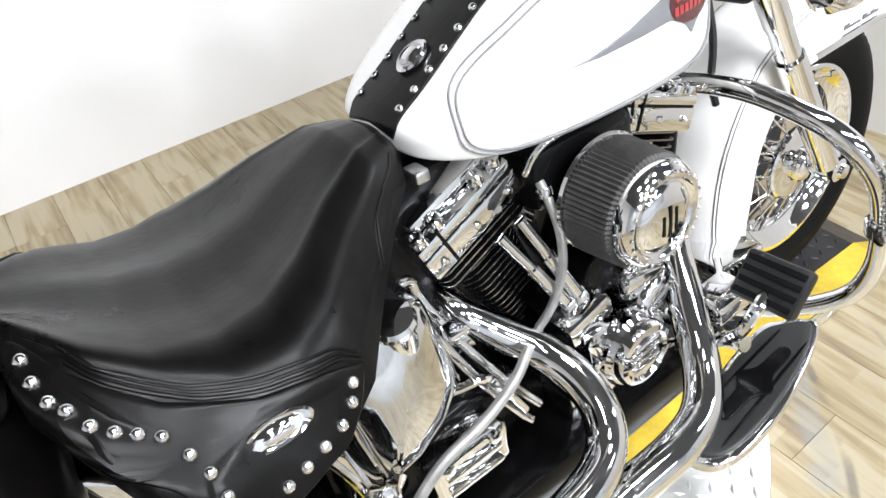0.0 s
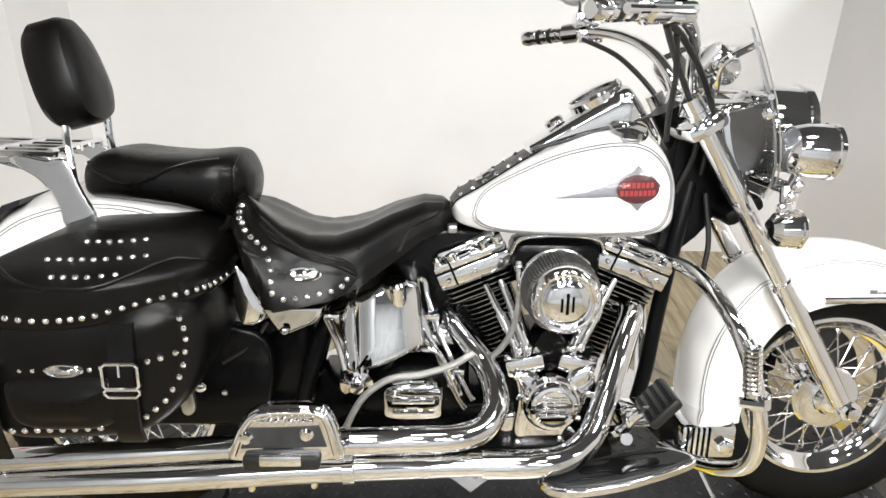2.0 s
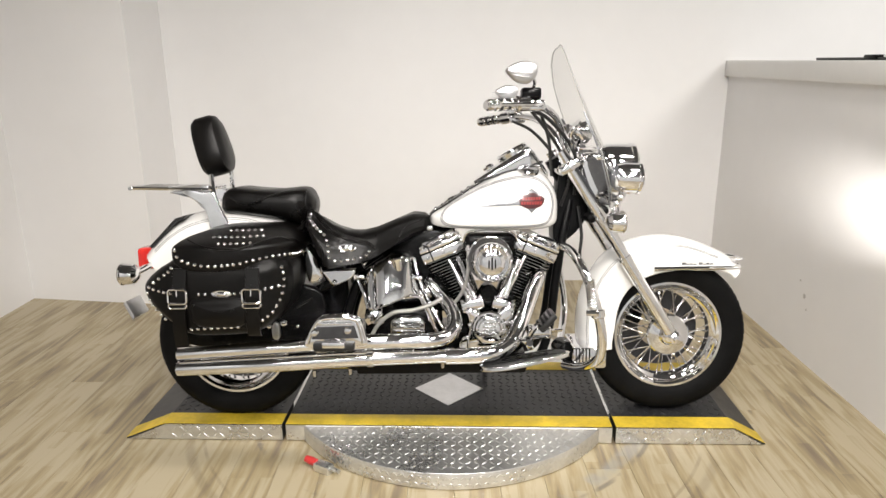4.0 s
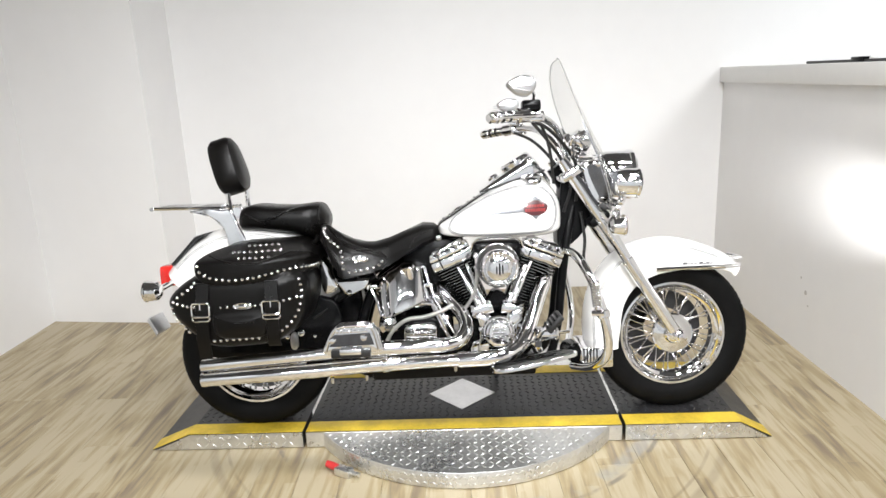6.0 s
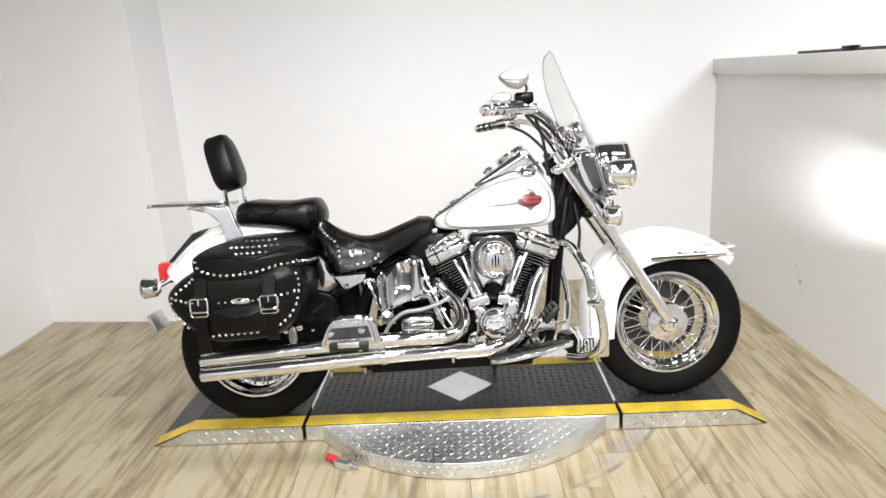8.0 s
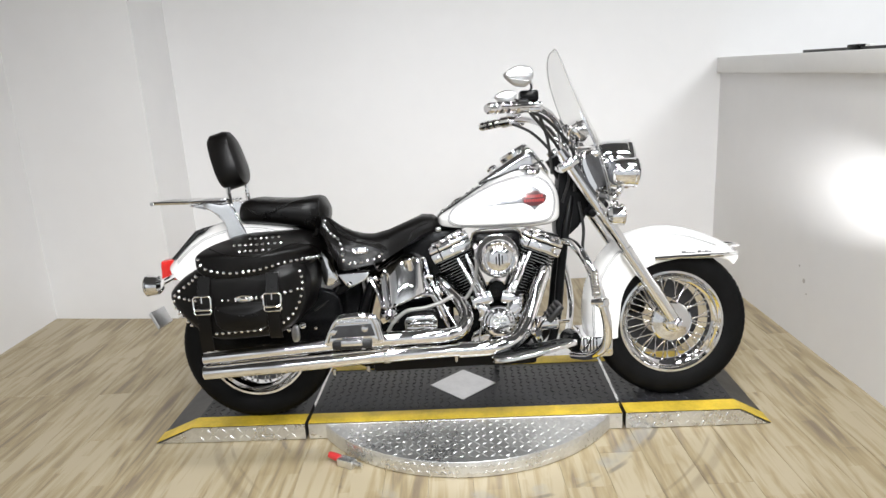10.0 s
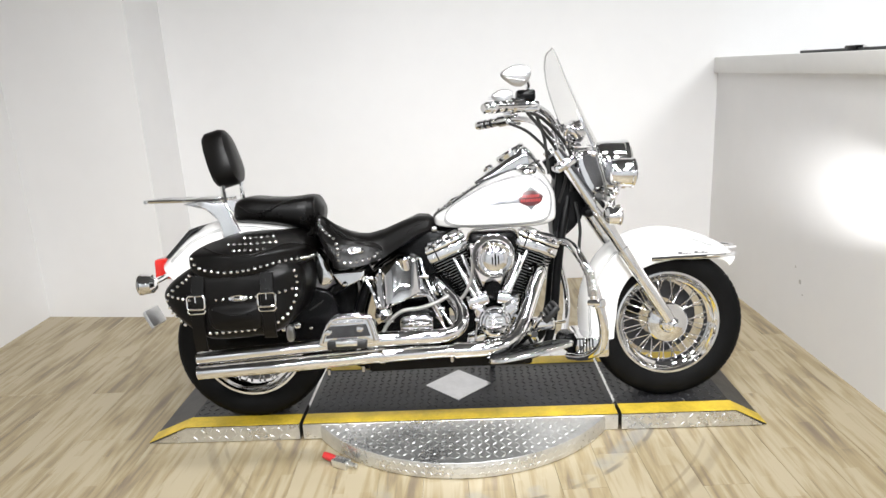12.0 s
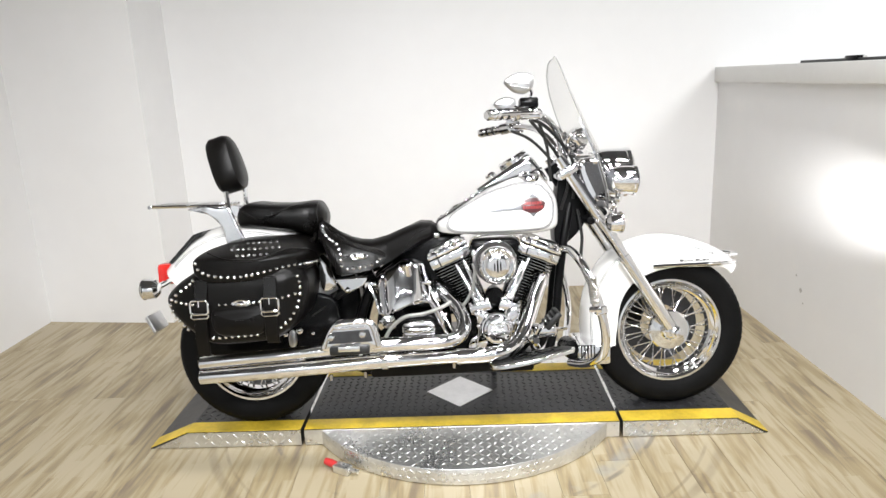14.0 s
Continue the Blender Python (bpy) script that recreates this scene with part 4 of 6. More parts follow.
# saddlebags
def saddlebag(s):
    yo, yi = -0.405, -0.185
    bag = new("saddlebag")
    bag.parent = bike
    bag.location = (-0.004, -0.002, -0.003)
    tagged(bag, "studded black leather saddlebag with two buckled straps")
    body = [(-0.962, 0.565), (-0.938, 0.60), (-0.885, 0.638), (-0.82, 0.668), (-0.64, 0.685), (-0.548, 0.672), (-0.514, 0.645), (-0.498, 0.61), (-0.497, 0.56), (-0.506, 0.51), (-0.53, 0.465), (-0.59, 0.424), (-0.66, 0.410), (-0.80, 0.408), (-0.86, 0.438), (-0.915, 0.482), (-0.952, 0.525)]
    inw = lambda x: 0.16 * max(0, (x + 0.58) / 0.14) ** 2
    wrap = lambda x: float(np.interp(x, (-0.65, -0.577, -0.54, -0.522, -0.51, -0.502, -0.496, -0.491, -0.488, -0.484, -0.478), (0.0, 0.030, 0.050, 0.064, 0.077, 0.095, 0.113, 0.130, 0.150, 0.175, 0.205)))
    face = lambda x, z: 0.9 * max(0, z - 0.628) + 0.035 * max(0, (-0.83 - x) / 0.2) ** 1.6 + inw(x)
    top = lambda x, z: 0.17 * max(0, (z - 0.69) / 0.048) ** 1.6 + wrap(x) + 0.02 * max(0, (-0.78 - x) / 0.1) ** 1.6
    if s < 0:
        b = part("bag_body", pillow(body, yi, yo, 0.03, 0.008, 4, tilt=face, rings=5), LEATHER, bag, "black leather")
        lidp = [(-0.856, 0.676), (-0.850, 0.698), (-0.825, 0.718), (-0.785, 0.731), (-0.72, 0.739), (-0.56, 0.735), (-0.515, 0.715), (-0.487, 0.692), (-0.479, 0.665), (-0.486, 0.644), (-0.54, 0.638), (-0.66, 0.622), (-0.74, 0.617), (-0.81, 0.622), (-0.848, 0.642)]
        lid = part("bag_lid", pillow(lidp, yi + 0.03, yo - 0.012, 0.007, 0.003, 4, tilt=top, rings=3), LEATHER, bag, "black leather flap with studs")
        seam = [(-0.815, 0.712), (-0.757, 0.697), (-0.698, 0.689), (-0.64, 0.690), (-0.60, 0.699), (-0.563, 0.709), (-0.54, 0.712), (-0.515, 0.708), (-0.498, 0.702), (-0.489, 0.694)]
        part("lid_seam", tube_bm([(x, yo - 0.0135 + top(x, z), z) for x, z in seam], 0.0035, seg=8), LEATHER, lid)
        for x, z in [(-0.843, 0.684), (-0.836, 0.664), (-0.82, 0.652), (-0.801, 0.645), (-0.780, 0.640), (-0.760, 0.637), (-0.739, 0.635), (-0.717, 0.635), (-0.696, 0.636), (-0.678, 0.638), (-0.660, 0.640), (-0.641, 0.643), (-0.623, 0.647), (-0.604, 0.650), (-0.586, 0.654), (-0.567, 0.657), (-0.549, 0.659), (-0.532, 0.660), (-0.517, 0.660), (-0.506, 0.660), (-0.499, 0.658), (-0.494, 0.657), (-0.490, 0.656), (-0.486, 0.656), (-0.482, 0.656)]:
            stud((x, yo - 0.0125 + top(x, z), z), (wrap(x) * 8, -1, 0.1), lid)
        for n, x0, z in ((6, -0.702, 0.731), (9, -0.738, 0.717), (6, -0.708, 0.702)):
            for k in range(n):
                x = x0 + k * 0.0188
                stud((x, yo - 0.0145 + top(x, z), z), (0, -0.6, 0.7), lid, 0.9)
        rim_studs = [(-0.857, 0.628), (-0.868, 0.616), (-0.882, 0.606), (-0.901, 0.594), (-0.920, 0.581), (-0.936, 0.566), (-0.943, 0.548), (-0.938, 0.526), (-0.928, 0.508), (-0.915, 0.493), (-0.900, 0.478), (-0.887, 0.466)]
        mid = [(-0.922, 0.560), (-0.903, 0.555), (-0.887, 0.551), (-0.866, 0.548), (-0.776, 0.545), (-0.755, 0.545), (-0.663, 0.547), (-0.644, 0.549), (-0.570, 0.560), (-0.551, 0.563), (-0.531, 0.567)]
        right = [(-0.522, 0.625), (-0.518, 0.606), (-0.517, 0.586), (-0.519, 0.564), (-0.523, 0.542), (-0.529, 0.522), (-0.539, 0.503), (-0.550, 0.486), (-0.565, 0.473), (-0.581, 0.461)]
        low = [(-0.806 + k * 0.0211, 0.434 + 0.0009 * k) for k in range(8)]
        for x, z in rim_studs + mid + right + low:
            stud((x, yo - 0.001 + face(x, z) - 0.004 * max(0, 1 - abs(x + 0.69) / 0.2), z), (0, -1, 0), b)
        concho((-0.703, yo - 0.008, 0.547), (0, -1, 0.05), b, 0.032, 0.012)
        part("front_pocket", pillow([(-0.808, 0.520), (-0.775, 0.536), (-0.70, 0.541), (-0.635, 0.536), (-0.615, 0.515), (-0.622, 0.465), (-0.65, 0.440), (-0.70, 0.435), (-0.77, 0.438), (-0.803, 0.462)], yo + 0.012, yo - 0.016, 0.022, 0.010, 4, rings=6), LEATHER, b, "bulging leather pocket")
        for xs in (-0.831, -0.606):
            yb = yo - 0.006 + face(xs, 0.5)
            st = part("strap", tube_strap(xs, yb, 0.022, xs < -0.7), LEATHER, bag, "black leather strap")
            lean_x = -0.055 if xs < -0.7 else -0.015
            sx = xs + lean_x * 0.12
            for zb, hw, hh, nm, lab in ((0.541, 0.0285, 0.0225, "buckle", "chrome buckle"), (0.5125, 0.0285, 0.008, "keeper", "chrome keeper loop")):
                fr = bmesh.new()
                c = 0.006
                loop = [(sx - hw + c, zb - hh), (sx + hw - c, zb - hh), (sx + hw, zb - hh + c), (sx + hw, zb + hh - c), (sx + hw - c, zb + hh), (sx - hw + c, zb + hh), (sx - hw, zb + hh - c), (sx - hw, zb - hh + c)]
                tube(fr, [(a, yb - 0.0135, q) for a, q in loop] + [(loop[0][0], yb - 0.0135, loop[0][1])], 0.0034 if nm == "buckle" else 0.0028, seg=8, smooth=False)
                if nm == "buckle":
                    tube(fr, [(sx, yb - 0.0165, zb + hh), (sx, yb - 0.018, zb + 0.002)], 0.0024, seg=8)
                part(nm, fr, CHROME, st, lab)
    else:
        me = pillow(body, yi, yo, 0.03, 0.008, 4, tilt=face, rings=4)
        me.transform(Matrix.Translation((0, 0, -0.02)) @ Matrix.Scale(-1, 4, (0, 1, 0)))
        part("bag_body", me, LEATHER, bag, "black leather")
    return bag


def tube_strap(xs, yb, hw, tail):
    """A strap that comes from under the flap, passes the buckle and tucks under the bag; a longer tail hangs below."""
    bm = bmesh.new()
    path = [(0.628, 0.006), (0.59, -0.001), (0.565, -0.006), (0.545, -0.011), (0.525, -0.010), (0.505, -0.008), (0.47, -0.006), (0.44, -0.003), (0.418, 0.004)] + ([(0.395, 0.012), (0.372, 0.02)] if tail else [(0.408, 0.014)])
    rings = []
    for z, dy in path:
        x = xs - (0.60 - z) * (0.055 if tail else 0.015)
        y = yb + dy
        rings.append([(x - hw, y, z), (x - hw + 0.002, y - 0.005, z), (x + hw - 0.002, y - 0.005, z), (x + hw, y, z)])
    skin(bm, rings)
    return bm


saddlebag(-1)
saddlebag(1)

# tail lamp, turn signals, licence plate bracket
part("tail_lamp", block_bm(-1.130, -1.050, -0.055, 0.055, 0.562, 0.642, bev=0.014), REDLENS, bike, "red tail lamp lens")
part("tail_lamp_base", block_bm(-1.062, -1.01, -0.045, 0.045, 0.545, 0.632, bev=0.01), CHROME, bike, "chrome lamp base")
SIGNAL = [(0.0, -0.05), (0.02, -0.048), (0.033, -0.036), (0.036, -0.015), (0.037, 0.0)]


def signal(p, axis, parent, lens, name):
    ob = part(name, lathe_bm(SIGNAL + [(0.039, 0.002), (0.039, 0.007), (0.035, 0.009)], p, axis, 28), CHROME, parent, "chrome bullet turn signal")
    part("lens", lathe_bm([(0.0345, 0.006), (0.033, 0.012), (0.02, 0.016), (0, 0.017)], p, axis, 28), lens, ob)
    return ob


for s in (-1, 1):
    signal((-1.114, s * 0.19, 0.570), (-1, 0, 0), bike, AMBER, "rear_turn_signal")
    part("signal_stalk", tube_bm([(-1.086, s * 0.19, 0.570), (-1.07, s * 0.13, 0.58), (-1.05, s * 0.04, 0.60)], 0.011, seg=10), CHROME, bike, "chrome stalk")
part("licence_plate_frame", pillow([(-1.16, 0.375), (-1.19, 0.435), (-1.18, 0.445), (-1.15, 0.385)], 0.06, -0.06, 0.003, 0, 1, soft=False), SATIN, bike, "dull metal plate bracket below the tail lamp")
bm = bmesh.new()
skin(bm, [[(-1.066, y, 0.650), (-0.968, y, 0.750), (-0.93, y, 0.762), (-0.935, y, 0.750), (-0.963, y, 0.740), (-1.056, y, 0.645)] for y in (-0.09, 0.09)])
part("fender_trim_plate", bm, DARKSTEEL, bike, "dark framed plate over the rear fender")


# ---- frame ----
def tubes(name, pts, r, mat, parent=None, label="", both=False, **kw):
    ob = part(name, tube_bm(pts, r, **kw), mat, parent or bike, label)
    if both:
        mirrored(ob, parent or bike)
    return ob


tubes("down_tube", [(0.445, -0.035, 0.80), (0.415, -0.055, 0.66), (0.392, -0.06, 0.50), (0.375, -0.065, 0.36), (0.34, -0.075, 0.24), (0.27, -0.09, 0.205)], 0.017, FRAMEBLACK, label="black frame tube", both=True)
tubes("bottom_rail", [(0.28, -0.09, 0.206), (0.0, -0.105, 0.20), (-0.3, -0.11, 0.205), (-0.42, -0.11, 0.25)], 0.018, FRAMEBLACK, label="black frame tube", both=True)
tubes("seat_post_tube", [(-0.40, -0.11, 0.24), (-0.36, -0.12, 0.40), (-0.31, -0.12, 0.53), (-0.22, -0.10, 0.60)], 0.018, FRAMEBLACK, label="black frame tube", both=True)
tubes("swing_arm", [(-0.36, -0.105, 0.30), (-0.55, -0.115, 0.30), (-0.785, -0.115, 0.30)], 0.024, FRAMEBLACK, label="black swing arm", both=True)
tubes("upper_stay", [(-0.30, -0.115, 0.58), (-0.45, -0.12, 0.50), (-0.60, -0.12, 0.42), (-0.785, -0.118, 0.315)], 0.017, FRAMEBLACK, label="black frame stay", both=True)
tubes("steering_neck", [(0.395, 0, 0.955), (0.50, 0, 0.775)], 0.042, FRAMEBLACK, label="black steering head", seg=20)
tubes("backbone", [(0.44, 0, 0.82), (0.25, 0, 0.76), (0.0, 0, 0.72), (-0.25, 0, 0.62)], 0.03, FRAMEBLACK, label="black backbone tube")
part("neck_gusset", pillow([(0.385, 0.66), (0.44, 0.66), (0.51, 0.75), (0.485, 0.86), (0.44, 0.93), (0.41, 0.92), (0.395, 0.80)], 0.05, -0.05, 0.006, 0, 3), FRAMEBLACK, bike, "black frame gusset")
part("inner_fender", pillow([(-0.53, 0.28), (-0.40, 0.26), (-0.36, 0.40), (-0.37, 0.56), (-0.44, 0.62), (-0.50, 0.60), (-0.505, 0.45)], 0.085, -0.085, 0.012, 0.004, 4), BLACK, bike, "gloss black inner rear fender")
part("wheel_side_guard", pillow([(-0.95, 0.36), (-0.92, 0.31), (-0.80, 0.30), (-0.55, 0.30), (-0.45, 0.32), (-0.43, 0.46), (-0.50, 0.52), (-0.80, 0.52), (-0.90, 0.47)], -0.135, -0.165, 0.01, 0.0, 3), BLACK, bike, "gloss black side guard")
part("side_reflector", pillow([(-0.615, 0.335), (-0.602, 0.329), (-0.590, 0.342), (-0.592, 0.378), (-0.602, 0.392), (-0.613, 0.386), (-0.618, 0.36)], -0.165, -0.18, 0.003, 0.001, 3), SATIN, bike, "small oval metal fitting")
for k in range(7):
    part("guard_bolt", lathe_bm(dome(0.007 + 0.003 * (k % 3), 0.006), (-0.83 + 0.05 * k, -0.165, 0.375 + 0.012 * (k % 2)), (0, -1, 0), 10), CHROME, bike)
tubes("brake_line", [(-0.44, -0.14, 0.52), (-0.47, -0.16, 0.48), (-0.53, -0.165, 0.44)], 0.004, HOSE, seg=6)
part("frame_cover", pillow([(-0.426, 0.580), (-0.314, 0.584), (-0.318, 0.566), (-0.330, 0.552), (-0.378, 0.531), (-0.392, 0.531), (-0.402, 0.540)], -0.19, -0.226, 0.003, 0.0, 2, soft=False), CHROME, bike, "flat chrome frame cover")
part("strut_cover", pillow([(-0.490, 0.660), (-0.462, 0.640), (-0.446, 0.600), (-0.430, 0.562), (-0.437, 0.542), (-0.460, 0.533), (-0.480, 0.538), (-0.490, 0.58)], -0.13, -0.192, 0.007, 0.004, 4), CHROME, bike, "polished strut cover")
part("cover_bolt", lathe_bm(dome(0.009, 0.007), (-0.386, -0.234, 0.541), (0, -1, 0), 14), CHROME, bike, "chrome bolt")
tubes("kickstand", [(0.10, 0.14, 0.20), (0.14, 0.22, 0.12), (0.16, 0.30, 0.05)], 0.013, CHROME, label="chrome side stand")

# ---- engine ----
engine = new("engine")
engine.parent = bike
tagged(engine, "air-cooled V-twin engine in chrome and black")
CRANK = (0.135, 0.0, 0.325)
part("crankcase", lathe_bm([(0.10, -0.13), (0.118, -0.11), (0.122, 0), (0.118, 0.11), (0.10, 0.13)], CRANK, seg=40), BLACK, engine, "black crankcase")
part("crankcase_base", block_bm(0.02, 0.27, -0.12, 0.12, 0.215, 0.36, bev=0.02), BLACK, engine, "black crankcase")


def fin_mesh(hx, hy, r, thick):
    bm = bmesh.new()
    o = []
    for sx, sy, a0 in ((1, 1, 0), (-1, 1, 90), (-1, -1, 180), (1, -1, 270)):
        for k in range(5):
            a = radians(a0 + 22.5 * k)
            o.append((sx * (hx - r) + r * math.cos(a), sy * (hy - r) + r * math.sin(a)))
    skin(bm, [[(x * f, y * f, z) for x, y in o] for f, z in ((0.985, -thick / 2), (1, -thick / 4), (1, thick / 4), (0.985, thick / 2))])
    me = finish(bm, 40)
    me.materials.append(BLACK)
    me.materials.append(FINEDGE)
    for p in me.polygons:
        if abs(p.normal.z) < 0.5:
            p.material_index = 1
    return me


CYL_FIN = fin_mesh(0.060, 0.086, 0.035, 0.0040)
HEAD_FIN = fin_mesh(0.075, 0.104, 0.016, 0.0046)


def cylinder(base, tilt, name):
    m = Matrix.Translation(base) @ Matrix.Rotation(radians(tilt), 4, "Y")
    cyl = part(name, lathe_bm([(0.06, 0.10), (0.062, 0.11), (0.062, 0.36)], (0, 0, 0), (0, 0, 1), 32), BLACK, engine, "finned black cylinder with polished fin edges")
    cyl.matrix_local = m
    for k in range(15):
        ob = part("fin", CYL_FIN, FINEDGE, cyl)
        ob.matrix_local = Matrix.LocRotScale((0, 0, 0.135 + 0.0112 * k), None, (1.0 - 0.012 * (14 - k), 1, 1))
    for k in range(4):
        ob = part("head_fin", HEAD_FIN, FINEDGE, cyl)
        ob.matrix_local = Matrix.Translation((0, 0, 0.304 + 0.0112 * k))
    # rocker box: a flat-faced lower tier, a seam and a stepped cover held by round-headed bolts
    part("rocker_base", block_bm(-0.079, 0.079, -0.117, 0.092, 0.342, 0.377, bev=0.004), CHROME, cyl, "chrome rocker box")
    part("rocker_gasket", block_bm(-0.077, 0.077, -0.114, 0.09, 0.376, 0.3795, bev=0), BLACK, cyl, "dark gasket")
    part("rocker_middle", block_bm(-0.079, 0.079, -0.118, 0.092, 0.379, 0.397, bev=0.006), CHROME, cyl, "chrome rocker box")
    part("rocker_cover", block_bm(-0.064, 0.064, -0.098, 0.085, 0.397, 0.418, bev=0.010), CHROME, cyl, "chrome rocker cover")
    part("box_rib", block_bm(-0.046, -0.041, -0.1195, -0.10, 0.344, 0.399, bev=0.002), BLACK, cyl, "dark joint across the box")
    for x in (-0.066, -0.036, 0.036, 0.066):
        head = part("rocker_bolt", lathe_bm([(0.0105, -0.004), (0.0115, 0.0), (0.0115, 0.008), (0.009, 0.011), (0.0055, 0.0115), (0.0055, 0.0085), (0, 0.0085)], (x, -0.105, 0.399), (0, 0, 1), 16), CHROME, cyl, "knurled chrome bolt")
    for x in (-0.058, 0.0, 0.058):
        part("box_screw", lathe_bm([(0.0055, -0.002), (0.0055, 0.003), (0.0035, 0.0045), (0, 0.0045)], (x, -0.117, 0.360), (0, -1, 0), 10), CHROME, cyl)
    return cyl


cylinder((0.122, 0, 0.293), -22.5, "rear_cylinder")
cylinder((0.174, 0, 0.293), 22.5, "front_cylinder")

# push-rod tubes and lifter blocks
for p, q in (((0.006, -0.128, 0.600), (0.076, -0.165, 0.462)), ((0.036, -0.132, 0.612), (0.094, -0.168, 0.466)), ((0.272, -0.128, 0.612), (0.196, -0.165, 0.470)), ((0.250, -0.132, 0.600), (0.180, -0.168, 0.468))):
    p, q = Vector(p), Vector(q)
    rod = part("push_rod_tube", tube_bm([p, p.lerp(q, 0.45)], 0.0075, seg=12), CHROME, engine, "chrome push-rod tube")
    part("lower_tube", tube_bm([p.lerp(q, 0.42), q], 0.0105, seg=12), CHROME, rod)
    part("collar", lathe_bm([(0.012, -0.008), (0.014, -0.004), (0.014, 0.004), (0.012, 0.008)], p.lerp(q, 0.95), (q - p), 14), CHROME, rod)
for x, t in ((0.086, -14), (0.192, 14)):
    m = Matrix.Translation((x, -0.165, 0.446)) @ Matrix.Rotation(radians(t), 4, "Y")
    part("lifter_block", block_bm(-0.04, 0.04, -0.03, 0.03, -0.018, 0.02, bev=0.008, m=m), CHROME, engine, "chrome lifter block")
    for dx in (-0.032, 0.032):
        part("lifter_bolt", lathe_bm([(0.006, 0), (0.006, 0.006), (0, 0.0075)], m @ Vector((dx, -0.012, 0.02)), (0, 0, 1), 8), CHROME, engine)

# cam cover
cam_cover = part("cam_cover", pillow([(0.060, 0.436), (0.088, 0.440), (0.110, 0.432), (0.124, 0.420), (0.142, 0.415), (0.162, 0.420), (0.178, 0.436), (0.200, 0.448), (0.224, 0.446), (0.229, 0.415), (0.217, 0.385), (0.203, 0.345), (0.178, 0.302), (0.176, 0.280), (0.150, 0.272), (0.090, 0.268), (0.068, 0.272), (0.064, 0.31), (0.071, 0.36), (0.069, 0.40)], -0.11, -0.205, 0.012, 0.003, 4), CHROME, engine, "chrome nose-cone cam cover")
part("cam_ring", lathe_bm([(0.060, -0.01), (0.060, 0.01), (0.055, 0.016), (0.05, 0.016)], (0.141, -0.205, 0.374), seg=44), CHROME, cam_cover)
part("timer_cover", lathe_bm([(0.051, 0.0), (0.051, 0.024), (0.047, 0.031), (0.040, 0.033), (0.036, 0.029), (0.0, 0.029)], (0.141, -0.205, 0.374), seg=44), CHROME, cam_cover, "round chrome timer cover")
for k in range(4):
    part("timer_rib", block_bm(0.116, 0.166, -0.238, -0.2325, 0.355 + 0.0125 * k, 0.361 + 0.0125 * k, bev=0.002), CHROME, cam_cover)
for x, z in ((0.068, 0.430), (0.218, 0.438), (0.217, 0.392), (0.196, 0.338), (0.074, 0.280), (0.075, 0.385), (0.165, 0.283)):
    part("cover_screw", lathe_bm([(0.0075, 0), (0.0075, 0.006), (0.005, 0.008), (0, 0.008)], (x, -0.204, z), (0, -1, 0), 10), CHROME, cam_cover)
part("gearcase_top", pillow([(0.055, 0.444), (0.10, 0.452), (0.142, 0.440), (0.185, 0.454), (0.232, 0.462), (0.226, 0.478), (0.19, 0.474), (0.165, 0.50), (0.142, 0.515), (0.118, 0.50), (0.10, 0.468), (0.06, 0.462)], -0.09, -0.160, 0.006, 0.002, 3), BLACK, engine, "black gearcase top below the air filter")
part("oil_pump", pillow([(0.045, 0.33), (0.075, 0.335), (0.075, 0.25), (0.05, 0.24), (0.035, 0.28)], -0.11, -0.19, 0.008, 0.002, 3), CHROME, engine, "chrome oil pump")
part("pump_plate", pillow([(0.055, 0.31), (0.19, 0.30), (0.18, 0.262), (0.05, 0.258)], -0.10, -0.18, 0.006, 0.001, 3), CHROME, engine, "chrome lower cover")

# air cleaner: pleated cone and chrome cap
AX, AZ = 0.147, 0.608
filt = bmesh.new()
rings = []
for y, r in ((-0.168, 0.072), (-0.173, 0.077), (-0.235, 0.073), (-0.24, 0.066)):
    rings.append([(AX + (r - (0.0035 if k % 2 else 0)) * math.cos(2 * math.pi * k / 144), y, AZ + (r - (0.0035 if k % 2 else 0)) * math.sin(2 * math.pi * k / 144)) for k in range(144)])
skin(filt, rings)
air = part("air_cleaner", filt, PLEAT, engine, "round pleated air filter with a chrome cap")
air["label"] = "round pleated air filter with chrome cap"
part("back_plate", lathe_bm([(0.076, 0.0), (0.079, 0.004), (0.077, 0.008), (0.070, 0.010)], (AX, -0.160, AZ), seg=56), CHROME, air, "chrome back plate")
part("cap", lathe_bm([(0.063, 0.0), (0.067, 0.003), (0.068, 0.010), (0.066, 0.017), (0.061, 0.024), (0.056, 0.027), (0.052, 0.026), (0.049, 0.022), (0.046, 0.021), (0.0, 0.021)], (AX, -0.236, AZ), seg=72), CHROME, air, "domed chrome cap")
part("badge_disc", lathe_bm([(0.044, 0.0), (0.044, 0.003), (0.040, 0.006), (0.030, 0.009), (0.015, 0.0105), (0.0, 0.011)], (AX, -0.257, AZ), seg=48), CHROME, air, "domed badge disc")
for k in range(28):
    a = 2 * math.pi * k / 28
    part("cap_bead", lathe_bm(dome(0.0028, 0.0025), (AX + 0.0585 * math.cos(a), -0.2622, AZ + 0.0585 * math.sin(a)), (0.3 * math.cos(a), -1, 0.3 * math.sin(a)), 8), CHROME, air)
for k, (x0, x1, z0, z1) in enumerate(((-0.013, -0.008, -0.017, 0.010), (-0.003, 0.003, -0.022, 0.020), (0.008, 0.013, -0.017, 0.014))):
    part("badge_bar", block_bm(AX + x0, AX + x1, -0.2685, -0.262, AZ + z0, AZ + z1, bev=0.0008), BLACK, air)
